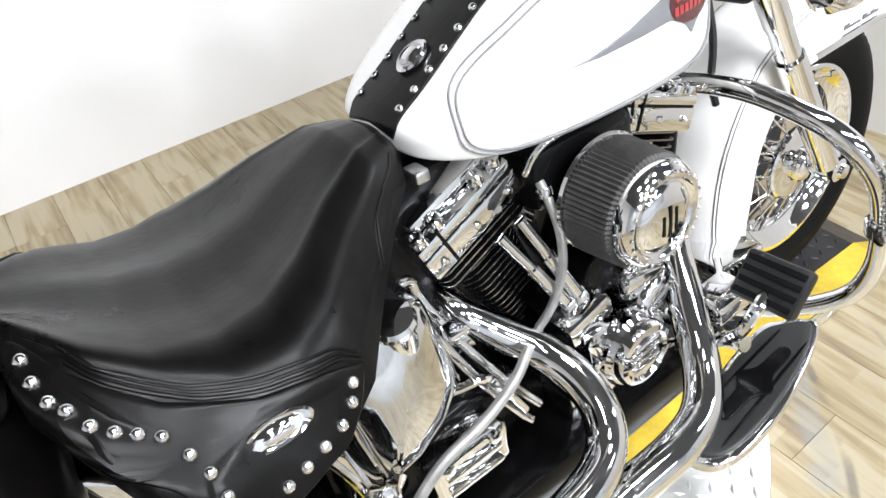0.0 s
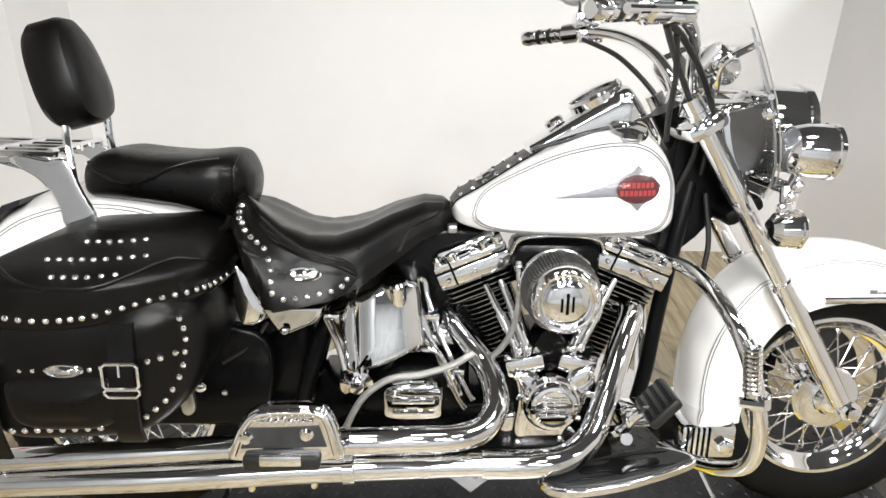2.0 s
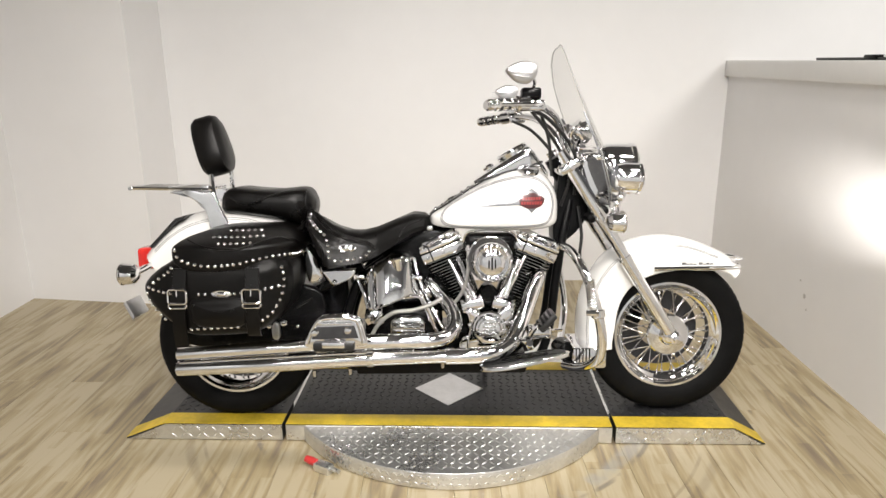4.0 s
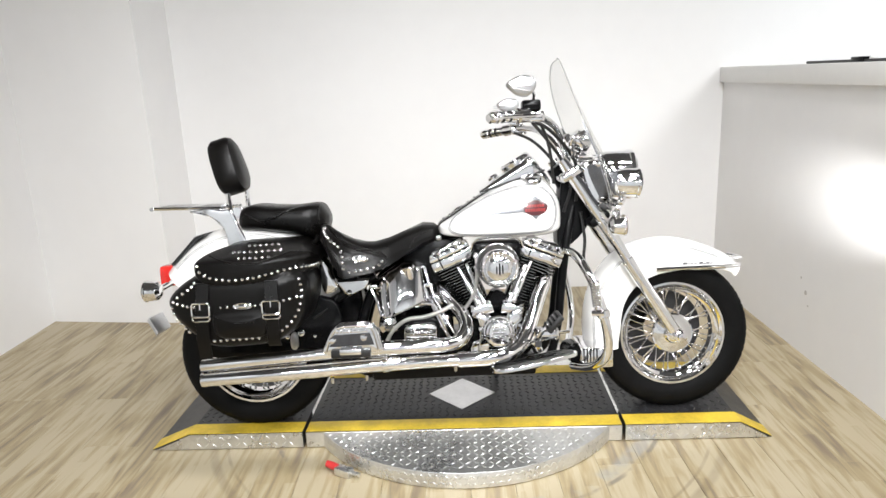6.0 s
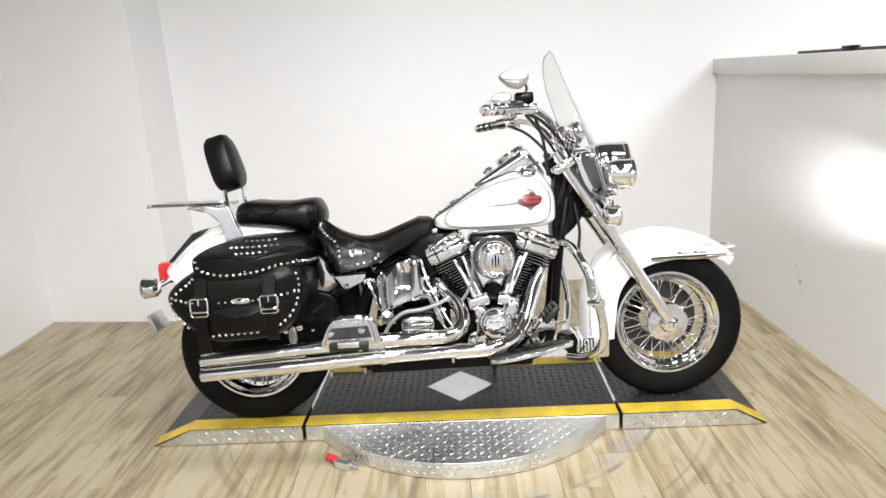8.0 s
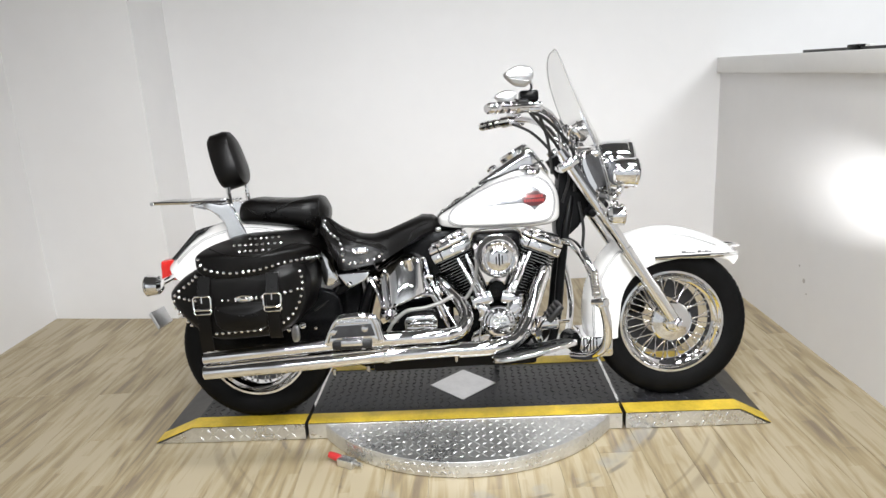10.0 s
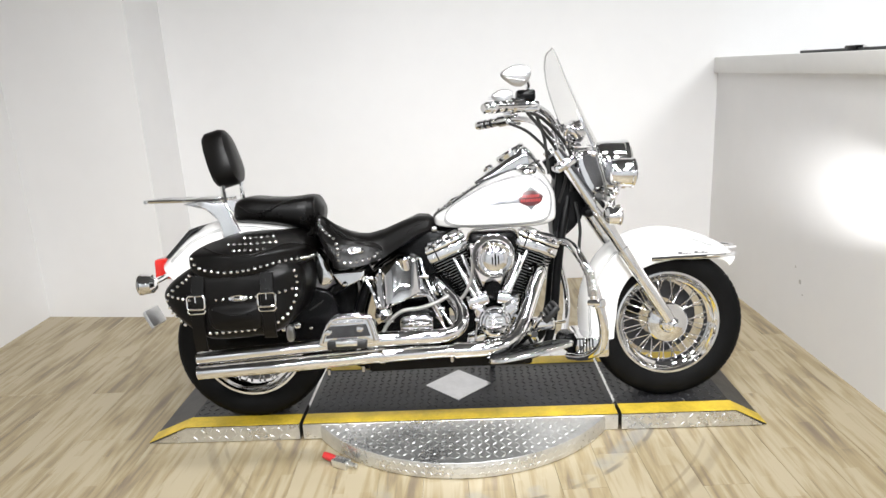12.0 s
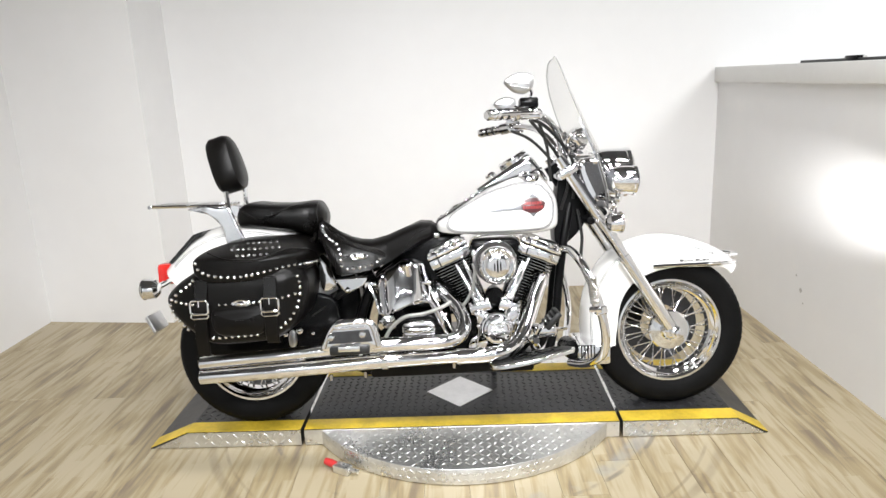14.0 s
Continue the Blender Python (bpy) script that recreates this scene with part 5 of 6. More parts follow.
part("intake_cover", block_bm(0.06, 0.24, -0.14, -0.03, 0.60, 0.69, bev=0.02), BLACK, engine, "black intake cover")
tubes("intake_bracket", [(0.055, -0.13, 0.665), (0.075, -0.145, 0.700), (0.15, -0.148, 0.708), (0.225, -0.145, 0.700), (0.245, -0.13, 0.665)], 0.0042, CHROME, engine, "chrome bracket")
part("head_bracket", block_bm(-0.072, -0.052, -0.10, -0.07, 0.70, 0.716, bev=0.004), SATIN, engine)

# ---- oil tank, gearbox, lines ----
OIL = [(-0.262, 0.580), (-0.225, 0.606), (-0.190, 0.626), (-0.150, 0.618), (-0.130, 0.604), (-0.124, 0.55), (-0.120, 0.498), (-0.128, 0.486), (-0.24, 0.444), (-0.252, 0.445), (-0.258, 0.51)]
oil = part("oil_tank", pillow(OIL, -0.06, -0.207, 0.008, 0.002, 3, tilt=lambda x, z: 0.25 * (z - 0.5) + 4.0 * (x + 0.20) ** 2), CHROME, bike, "chrome horseshoe oil tank")
oil_end = part("oil_tank_end", pillow([(-0.318, 0.552), (-0.292, 0.566), (-0.262, 0.580), (-0.257, 0.51), (-0.252, 0.444), (-0.279, 0.441), (-0.288, 0.48), (-0.305, 0.52)], -0.05, -0.196, 0.008, 0.002, 3, tilt=lambda x, z: 0.25 * (z - 0.5) + 0.5 * (-0.257 - x)), CHROME, bike, "chrome end panel of the oil tank")
part("end_edge", tube_bm([(-0.314, -0.188, 0.548), (-0.296, -0.196, 0.51), (-0.284, -0.203, 0.475), (-0.277, -0.208, 0.446)], 0.0055, seg=10), CHROME, oil_end, "chrome edge")
part("end_clip", block_bm(-0.318, -0.288, -0.198, -0.175, 0.545, 0.560, bev=0.004), CHROME, oil_end)
part("dipstick", lathe_bm([(0.0215, -0.05), (0.0215, 0.004), (0.026, 0.006), (0.027, 0.014), (0.024, 0.019), (0.012, 0.023), (0, 0.024)], (-0.176, -0.172, 0.604), (-0.12, -0.2, 1), 28), CHROME, oil, "chrome dipstick cap")
part("oil_filter", lathe_bm([(0.028, -0.06), (0.033, -0.05), (0.035, 0.0), (0.033, 0.01), (0.018, 0.016), (0.014, 0.022), (0, 0.024)], (-0.256, -0.185, 0.408), (0.1, -1, -0.2), 32), CHROME, bike, "chrome filter housing")
part("gearbox", block_bm(-0.30, -0.02, -0.11, 0.13, 0.22, 0.43, bev=0.025), BLACK, bike, "black gearbox")
part("gearbox_door", pillow([(-0.255, 0.335), (-0.22, 0.40), (-0.17, 0.425), (-0.09, 0.425), (-0.05, 0.40), (-0.03, 0.335), (-0.1, 0.31), (-0.2, 0.31)], -0.10, -0.165, 0.012, 0.004, 4), BLACK, bike, "black gearbox side door")
# added filler: blacks out the gap under the gearbox
part("lower_gap_filler", block_bm(-0.36, 0.06, -0.13, 0.13, 0.195, 0.33, bev=0.01), BLACK, bike, "added black block that closes the gap below the gearbox")
# added filler: keeps the zone below the engine black, hiding the deck stripe
part("lower_black_filler", block_bm(-0.32, 0.27, -0.23, -0.10, 0.215, 0.285, bev=0.012), BLACK, bike, "added black block that hides the deck below the engine")
rel = part("release_cover", pillow([(-0.19, 0.405), (-0.092, 0.406), (-0.082, 0.36), (-0.092, 0.332), (-0.19, 0.332), (-0.2, 0.36)], -0.155, -0.205, 0.008, 0.002, 3), CHROME, bike, "chrome clutch release cover")
part("rib", block_bm(-0.183, -0.098, -0.213, -0.2, 0.372, 0.384, bev=0.003), CHROME, rel)
part("rib", block_bm(-0.183, -0.098, -0.213, -0.2, 0.347, 0.356, bev=0.003), CHROME, rel)
for x, z in ((-0.178, 0.395), (-0.105, 0.395)):
    part("cover_bolt", lathe_bm([(0.009, 0), (0.009, 0.008), (0, 0.010)], (x, -0.204, z), (0, -1, 0), 10), CHROME, rel)
for x, z in ((-0.232, 0.385), (-0.065, 0.392)):
    part("door_bolt", lathe_bm(dome(0.008, 0.005), (x, -0.166, z), (0, -1, 0), 12), CHROME, bike)
tubes("braided_hose", [(-0.290, -0.22, 0.30), (-0.276, -0.22, 0.326), (-0.242, -0.222, 0.39), (-0.189, -0.222, 0.432), (-0.121, -0.215, 0.440), (-0.061, -0.205, 0.456), (-0.02, -0.19, 0.475)], 0.0068, MESHTUBE, label="braided steel hose", seg=10)
tubes("oil_line", [(-0.150, -0.125, 0.598), (-0.135, -0.118, 0.607), (-0.118, -0.113, 0.600), (-0.112, -0.118, 0.57), (-0.088, -0.143, 0.50), (-0.048, -0.172, 0.42), (-0.018, -0.19, 0.37)], 0.0066, CHROME, label="chrome oil line", seg=14, steps=8)
tubes("oil_line", [(-0.158, -0.145, 0.598), (-0.143, -0.143, 0.605), (-0.135, -0.147, 0.575), (-0.100, -0.163, 0.48), (-0.055, -0.182, 0.385), (-0.035, -0.19, 0.352)], 0.0066, CHROME, label="chrome oil line", seg=14, steps=8)
tubes("oil_line", [(-0.150, -0.175, 0.475), (-0.12, -0.19, 0.483), (-0.092, -0.195, 0.478), (-0.07, -0.195, 0.44), (-0.045, -0.195, 0.385)], 0.0058, CHROME, label="chrome oil line", seg=10)
for x, z in ((-0.103, 0.545), (-0.05, 0.425)):
    part("line_clamp", block_bm(x - 0.014, x + 0.014, -0.178, -0.15, z - 0.006, z + 0.006, bev=0.003), CHROME, bike)
tubes("breather_hose", [(0.072, -0.135, 0.650), (0.072, -0.150, 0.625), (0.071, -0.165, 0.58), (0.064, -0.168, 0.53), (0.044, -0.162, 0.48), (0.014, -0.15, 0.440)], 0.006, MESHTUBE, label="pale braided breather hose", seg=10)
part("hose_clamp", lathe_bm([(0.010, -0.006), (0.0105, -0.004), (0.0105, 0.004), (0.010, 0.006)], (0.072, -0.142, 0.638), (0, -0.3, -1), 14), CHROME, bike)
# added block; its black stands in for the dark gap between the parts
part("dark_gap_block", block_bm(-0.20, 0.03, -0.07, 0.10, 0.40, 0.70, bev=0.01), BLACK, bike, "added black block that fills the dark gap behind the oil tank")
part("starter_motor", lathe_bm([(0.03, -0.09), (0.034, -0.085), (0.034, 0.06), (0.028, 0.07), (0, 0.072)], (-0.115, -0.10, 0.475), (1, 0, 0.1), 24), CHROME, bike, "chrome starter motor")

# ---- exhaust ----
UP = [(-0.885, -0.335, 0.328), (-0.60, -0.335, 0.345), (-0.30, -0.333, 0.361)]
LO = [(-0.888, -0.335, 0.279), (-0.60, -0.335, 0.291), (-0.30, -0.333, 0.306), (0.02, -0.33, 0.311)]


def muffler(name, pts, radii):
    ob = tubes(name, pts, radii, CHROME, label="long chrome slash muffler", seg=56, smooth=False)
    d = (Vector(pts[0]) - Vector(pts[1])).normalized()
    part("muffler_end", lathe_bm([(radii[0] * 0.98, 0.0), (radii[0] * 1.02, 0.002), (radii[0] * 0.86, 0.004), (radii[0] * 0.82, 0.0), (radii[0] * 0.4, -0.001)], pts[0], d, 28), CHROME, ob)
    part("muffler_bore", lathe_bm([(radii[0] * 0.8, 0.0022), (0, 0.0024)], pts[0], d, 24), BLACK, ob)
    return ob


muffler("upper_muffler", UP, [0.0215, 0.0225, 0.0215])
muffler("lower_muffler", LO, [0.0245, 0.027, 0.0255, 0.021])
tubes("rear_exhaust_pipe", [(-0.31, -0.333, 0.360), (-0.18, -0.332, 0.363), (-0.07, -0.322, 0.361), (-0.012, -0.302, 0.366), (0.018, -0.268, 0.388), (0.022, -0.222, 0.415), (0.006, -0.175, 0.441), (-0.030, -0.135, 0.476), (-0.058, -0.106, 0.505), (-0.064, -0.08, 0.518), (-0.05, -0.05, 0.522)], 0.0255, CHROME, label="chrome rear exhaust pipe", seg=56, steps=14)
tubes("front_exhaust_pipe", [(-0.01, -0.33, 0.310), (0.09, -0.33, 0.312), (0.155, -0.315, 0.316), (0.206, -0.276, 0.336), (0.243, -0.224, 0.381), (0.277, -0.170, 0.442), (0.303, -0.133, 0.495), (0.320, -0.108, 0.527), (0.318, -0.085, 0.538), (0.295, -0.06, 0.54)], 0.0265, CHROME, label="chrome front exhaust pipe", seg=56, steps=14)
for x, z, r in ((-0.262, 0.362, 0.0232), (-0.258, 0.3075, 0.0268)):
    part("muffler_clamp", lathe_bm([(r, -0.012), (r + 0.003, -0.010), (r + 0.003, 0.010), (r, 0.012)], (x, -0.333, z), (1, 0, 0.05), 28), CHROME, bike, "chrome clamp")
for x, z, r in ((0.0, 0.30, 0.0), (-0.02, 0.288, 0), (-0.33, 0.268, 0), (-0.45, 0.262, 0)):
    part("clamp_bolt", lathe_bm([(0.007, -0.012), (0.007, 0.006), (0.004, 0.009), (0, 0.009)], (x, -0.30, z - 0.018), (0, 0, -1), 8), CHROME, bike)

# ---- footboards and controls ----
PBO = [(-0.460, 0.384), (-0.444, 0.43), (-0.425, 0.464), (-0.400, 0.480), (-0.353, 0.484), (-0.298, 0.480), (-0.277, 0.458), (-0.266, 0.42), (-0.260, 0.384), (-0.30, 0.378), (-0.42, 0.376)]
pb = part("passenger_footboard", pillow(PBO, -0.372, -0.392, 0.008, 0.002, 4), CHROME, bike, "folded chrome passenger footboard")
pb.location = (0.002, -0.010, -0.013)
part("footboard_rim", tube_bm([(x, -0.393, z) for x, z in ((-0.450, 0.392), (-0.436, 0.43), (-0.418, 0.459), (-0.396, 0.471), (-0.353, 0.474), (-0.303, 0.471), (-0.286, 0.452), (-0.272, 0.392))], 0.0065, seg=16, steps=8), CHROME, pb)
# dark colour stands in for the black reflection on the chrome face
part("footboard_panel", pillow([(-0.436, 0.405), (-0.420, 0.445), (-0.300, 0.449), (-0.288, 0.408)], -0.391, -0.395, 0.0015, 0, 2, soft=False), DARKSTEEL, pb, "recessed chrome panel, coloured dark for its black reflection")
for k in range(9):
    part("script_bar", block_bm(-0.412 + 0.0118 * k, -0.404 + 0.0118 * k, -0.4, -0.393, 0.452, 0.460 + (0.004 if k in (0, 4) else 0), bev=0.0008), CHROME, pb)
for x, z in ((-0.425, 0.427), (-0.322, 0.433)):
    part("footboard_bolt", lathe_bm([(0.0125, 0), (0.013, 0.004), (0.009, 0.009), (0, 0.010)], (x, -0.394, z), (0, -1, 0), 18), CHROME, pb)
part("rubber_pad", block_bm(-0.432, -0.300, -0.408, -0.385, 0.368, 0.396, bev=0.006), HOSE, pb, "black rubber edge")
part("pad_slot", block_bm(-0.402, -0.330, -0.412, -0.404, 0.380, 0.400, bev=0.003), CHROME, pb)
part("white_knob", lathe_bm(dome(0.013, 0.016), (-0.309, -0.245, 0.350), (0.2, -1, 0.2), 6), WHITEPLASTIC, bike, "small white plastic cap")

# rider's footboard, rising towards the front
BOARD = [(0.107, -0.312), (0.107, -0.352), (0.131, -0.374), (0.18, -0.382), (0.245, -0.379), (0.321, -0.363), (0.382, -0.343), (0.397, -0.324), (0.372, -0.293), (0.329, -0.275), (0.201, -0.288)]


def board(outline, z0, z1, edge):
    bm = pillow([(x, y) for x, y in outline], z0, z1, edge, 0, 4)
    for v in bm.verts:
        x, z, y = v.co
        v.co = (x, y, z + 0.268 + 0.15 * (x - 0.124))
    return bm


rb_ = part("rider_footboard", board(BOARD, 0.0, 0.014, 0.004), CHROME, bike, "chrome-edged black rubber footboard")
part("rubber_mat", board([(0.24 + (x - 0.24) * 0.93, -0.330 + (y + 0.330) * 0.84) for x, y in BOARD], 0.010, 0.019, 0.004), HOSE, rb_, "black rubber mat")
part("mat_emblem", board([(0.25 + a, -0.331 + b * 0.75) for a, b in ((-0.07, -0.012), (-0.025, -0.016), (0, -0.035), (0.025, -0.016), (0.07, -0.012), (0.07, 0.012), (0.025, 0.016), (0, 0.035), (-0.025, 0.016), (-0.07, 0.012))], 0.018, 0.0225, 0.001), BLACK, rb_)
for dy in (-0.026, 0.026):
    part("mat_rib", board([(0.16, -0.333 + dy), (0.33, -0.327 + dy * 0.8), (0.33, -0.323 + dy * 0.8), (0.16, -0.329 + dy)], 0.018, 0.021, 0.0008), BLACK, rb_)
tubes("board_bracket", [(0.30, -0.10, 0.27), (0.28, -0.2, 0.31), (0.27, -0.30, 0.345)], 0.012, CHROME, label="chrome board bracket", seg=10)
ped = part("brake_pedal", tube_bm([(0.24, -0.20, 0.30), (0.262, -0.28, 0.35), (0.285, -0.30, 0.395), (0.315, -0.298, 0.412)], 0.010, seg=10), CHROME, bike, "chrome brake pedal with rubber pad")
m = Matrix.Translation((0.325, -0.298, 0.420)) @ Matrix.Rotation(radians(-48), 4, "Y")
part("pedal_pad", block_bm(-0.036, 0.036, -0.048, 0.048, -0.010, 0.012, bev=0.007, m=m), HOSE, ped, "black ribbed rubber pad")
for k in range(4):
    part("pad_rib", block_bm(-0.03 + 0.0165 * k, -0.021 + 0.0165 * k, -0.042, 0.042, 0.011, 0.0145, bev=0.001, m=m), RUBBER, ped)
tubes("brake_rod", [(0.285, -0.25, 0.345), (0.33, -0.22, 0.36), (0.40, -0.16, 0.35)], 0.006, CHROME, label="chrome brake rod", seg=8)
part("master_cylinder", block_bm(0.27, 0.35, -0.26, -0.20, 0.345, 0.385, bev=0.01), CHROME, bike, "chrome rear master cylinder")

# engine guard
GUARD = [(0.405, -0.04, 0.628), (0.413, -0.12, 0.640), (0.424, -0.20, 0.634), (0.439, -0.295, 0.60), (0.459, -0.345, 0.54), (0.480, -0.356, 0.462), (0.497, -0.352, 0.375), (0.498, -0.325, 0.305), (0.480, -0.262, 0.255), (0.457, -0.18, 0.22), (0.425, -0.09, 0.20)]
tubes("engine_guard", GUARD, 0.0155, CHROME, label="chrome tubular engine guard", both=True, seg=40, steps=12)
part("peg_mount", tube_bm([(0.444, -0.362, 0.578), (0.450, -0.374, 0.555), (0.460, -0.376, 0.475)], 0.010, seg=12), CHROME, bike, "chrome folded highway peg")
for k in range(10):
    z = 0.488 + 0.0088 * k
    part("peg_ridge", lathe_bm([(0.0135 + 0.0034 * math.cos(a), 0.0034 * math.sin(a)) for a in (2 * math.pi * j / 8 for j in range(8))], (0.460 - (z - 0.475) * 0.12, -0.376, z), (-0.12, 0, 1), 20, loop=True), CHROME, bike)
part("guard_clamp", lathe_bm([(0.020, -0.014), (0.023, -0.011), (0.023, 0.011), (0.020, 0.014)], (0.481, -0.357, 0.457), (0.1, -0.05, -1), 20), CHROME, bike, "chrome clamp")
part("clamp_bolt", lathe_bm([(0.010, -0.02), (0.010, 0.02)], (0.460, -0.376, 0.462), (1, -0.3, 0), 8), CHROME, bike)
part("regulator", block_bm(0.445, 0.568, -0.145, 0.05, 0.200, 0.282, bev=0.012), CHROME, bike, "finned chrome regulator")
for k in range(5):
    part("regulator_fin", block_bm(0.455 + 0.012 * k, 0.459 + 0.012 * k, -0.149, 0.0, 0.204, 0.278, bev=0.001), BLACK, bike)
part("regulator_nut", lathe_bm([(0.02, 0), (0.02, 0.012), (0.012, 0.018), (0, 0.02)], (0.540, -0.143, 0.238), (0, -1, 0), 6), CHROME, bike, "chrome hexagon cap")
part("oil_filter_can", lathe_bm([(0.036, -0.03), (0.038, -0.02), (0.038, 0.05), (0.03, 0.06), (0, 0.062)], (0.43, -0.03, 0.245), (0.2, -1, 0), 24), BLACK, bike, "black oil filter")

# ---- front end ----
FD = Vector((0.383, 0, -0.616)).normalized()


def fork_at(d, y):
    """A point d metres down the fork leg from its top."""
    return Vector((0.428, y, 0.925)) + FD * d


for s in (-1, 1):
    y = 0.112 * s
    leg = part("fork_slider", tube_bm([fork_at(0.38, y), fork_at(0.60, y), fork_at(0.705, y)], [0.0245, 0.0245, 0.0225], seg=24, smooth=False), CHROME, bike, "chrome fork leg")
    part("fork_tube", tube_bm([fork_at(-0.06, y), fork_at(0.42, y)], 0.0205, seg=20), CHROME, leg)
    part("fork_cover", tube_bm([fork_at(-0.03, y), fork_at(0.30, y)], 0.0225, seg=24), CHROME, leg, "chrome fork cover")
    part("axle_nut", lathe_bm([(0.024, -0.02), (0.024, 0.006), (0.016, 0.010), (0.014, 0.018), (0, 0.020)], (FX, y + s * 0.012, AXLE + 0.012), (0, s, 0), 20), CHROME, leg, "chrome axle nut")
    part("slider_bolt", lathe_bm(dome(0.010, 0.008), fork_at(0.40, y) + Vector((-0.022, s * 0.01, 0)), (-1, 0, -0.5), 12), CHROME, leg)
part("axle", tube_bm([(FX, -0.13, AXLE), (FX, 0.13, AXLE)], 0.011, seg=14), CHROME, bike, "chrome axle")
for d, nm in ((0.0, "upper_yoke"), (0.20, "lower_yoke")):
    c = fork_at(d, 0)
    m = Matrix.Translation(c) @ Matrix.Rotation(radians(32), 4, "Y")
    part(nm, block_bm(-0.045, 0.04, -0.15 + d * 0.15, 0.15 - d * 0.15, -0.018, 0.018, bev=0.014, m=m.copy() @ Matrix.Rotation(radians(-64), 4, "Y")), CHROME if d == 0 else FRAMEBLACK, bike, "chrome yoke" if d == 0 else "black lower yoke")

# headlamp, passing lamps and signals
head = part("headlamp", lathe_bm([(0.0, -0.085), (0.03, -0.082), (0.065, -0.062), (0.084, -0.03), (0.088, 0.02), (0.089, 0.055), (0.093, 0.058), (0.093, 0.072), (0.087, 0.076)], (0.600, 0, 0.914), (1, 0, -0.06), 44), CHROME, bike, "large chrome headlamp")
part("headlamp_lens", lathe_bm([(0.087, 0.073), (0.075, 0.083), (0.04, 0.090), (0, 0.092)], (0.600, 0, 0.914), (1, 0, -0.06), 40), LENSGLASS, head, "clear lens")
part("reflector", lathe_bm([(0.086, 0.070), (0.05, 0.05), (0.02, 0.02), (0, 0.018)], (0.600, 0, 0.914), (1, 0, -0.06), 36), CHROME, head)
for s in (-1, 1):
    p = (0.610, 0.165 * s, 0.884)
    pl = part("passing_lamp", lathe_bm([(0.0, -0.052), (0.025, -0.049), (0.044, -0.034), (0.051, -0.01), (0.052, 0.035), (0.055, 0.037), (0.055, 0.046), (0.05, 0.048)], p, (1, 0, -0.05), 36), CHROME, bike, "chrome passing lamp")
    part("lamp_lens", lathe_bm([(0.05, 0.046), (0.04, 0.054), (0, 0.059)], p, (1, 0, -0.05), 32), LENSGLASS, pl)
    part("lamp_reflector", lathe_bm([(0.05, 0.044), (0.02, 0.01), (0, 0.008)], p, (1, 0, -0.05), 28), CHROME, pl)
    part("lamp_stem", tube_bm([(0.605, 0.165 * s, 0.84), (0.592, 0.165 * s, 0.81)], 0.013, seg=12), CHROME, pl)
    signal((0.592, 0.195 * s, 0.735), (1, 0, 0), bike, AMBER, "front_turn_signal")
    part("signal_bracket", tube_bm([(0.58, 0.195 * s, 0.738), (0.578, 0.18 * s, 0.775), (0.582, 0.165 * s, 0.81)], 0.011, seg=10), CHROME, bike, "chrome signal bracket")
    for k in range(3):
        part("bracket_nut", lathe_bm(dome(0.013, 0.010), (0.566 + 0.01 * k, s * (0.19 + 0.005 * k), 0.775 + 0.022 * k), (0.1, s, 0.1), 12), CHROME, bike)
tubes("lamp_bar", [(0.59, -0.17, 0.808), (0.575, -0.10, 0.815), (0.57, 0, 0.818), (0.575, 0.10, 0.815), (0.59, 0.17, 0.808)], 0.014, CHROME, label="chrome lamp bar", seg=14)
part("lamp_nacelle", pillow([(0.47, 0.95), (0.53, 0.97), (0.58, 0.94), (0.57, 0.84), (0.53, 0.80), (0.49, 0.84)], 0.085, -0.085, 0.02, 0.0, 4), CHROME, bike, "chrome headlamp mount")

# windshield: clear above, smoky below, curved back at the sides
SHIELD = [(0.775, 0.603, 0.10, 0.02), (0.81, 0.606, 0.15, 0.036), (0.86, 0.602, 0.19, 0.050), (0.92, 0.588, 0.212, 0.057), (0.985, 0.565, 0.222, 0.056), (1.06, 0.528, 0.222, 0.050), (1.14, 0.491, 0.212, 0.044), (1.22, 0.456, 0.195, 0.036), (1.29, 0.427, 0.16, 0.024), (1.33, 0.410, 0.105, 0.012), (1.346, 0.404, 0.05, 0.004)]
bm = bmesh.new()
rows = spline([(r[0], r[1], r[2]) for r in SHIELD], 4)
sweep = spline([(r[0], r[3], 0) for r in SHIELD], 4)
rings = []
for q, w in zip(rows, sweep):
    us = [-1 + k / 10 for k in range(21)]
    fr = [(q.y - w.y * u * u, q.z * u, q.x) for u in us]
    bk = [(q.y - 0.0035 - w.y * u * u, q.z * u * 0.99, q.x) for u in us]
    rings.append(fr + bk[::-1])
skin(bm, rings)
shield = part("windshield", bm, CLEAR, bike, "clear curved windshield with a smoky lower part")
shield.visible_shadow = False


def shield_point(z, u, back=0.006):
    c, hw, sb = station(SHIELD, z)
    return Vector((c - sb * u * u - back, hw * u, z))


bm = bmesh.new()
skin(bm, [[shield_point(0.777 + f * (0.185 + 0.16 * abs(u) ** 3), u, 0.008) for u in np.linspace(-0.96, 0.96, 25)] + [shield_point(0.777 + f * (0.185 + 0.16 * abs(u) ** 3), u, 0.013) for u in np.linspace(0.96, -0.96, 25)] for f in np.linspace(0, 1, 9)])
part("lower_screen", bm, GREYPAINT, shield, "smoky grey lower screen")
part("shield_band", tube_bm([shield_point(1.075, u, 0.010) for u in np.linspace(-0.95, 0.95, 13)], 0.006, seg=8), CHROME, shield, "chrome cross brace")
part("shield_band", tube_bm([shield_point(0.985, u, 0.010) for u in np.linspace(-0.97, 0.97, 13)], 0.006, seg=8), CHROME, shield, "chrome cross brace")
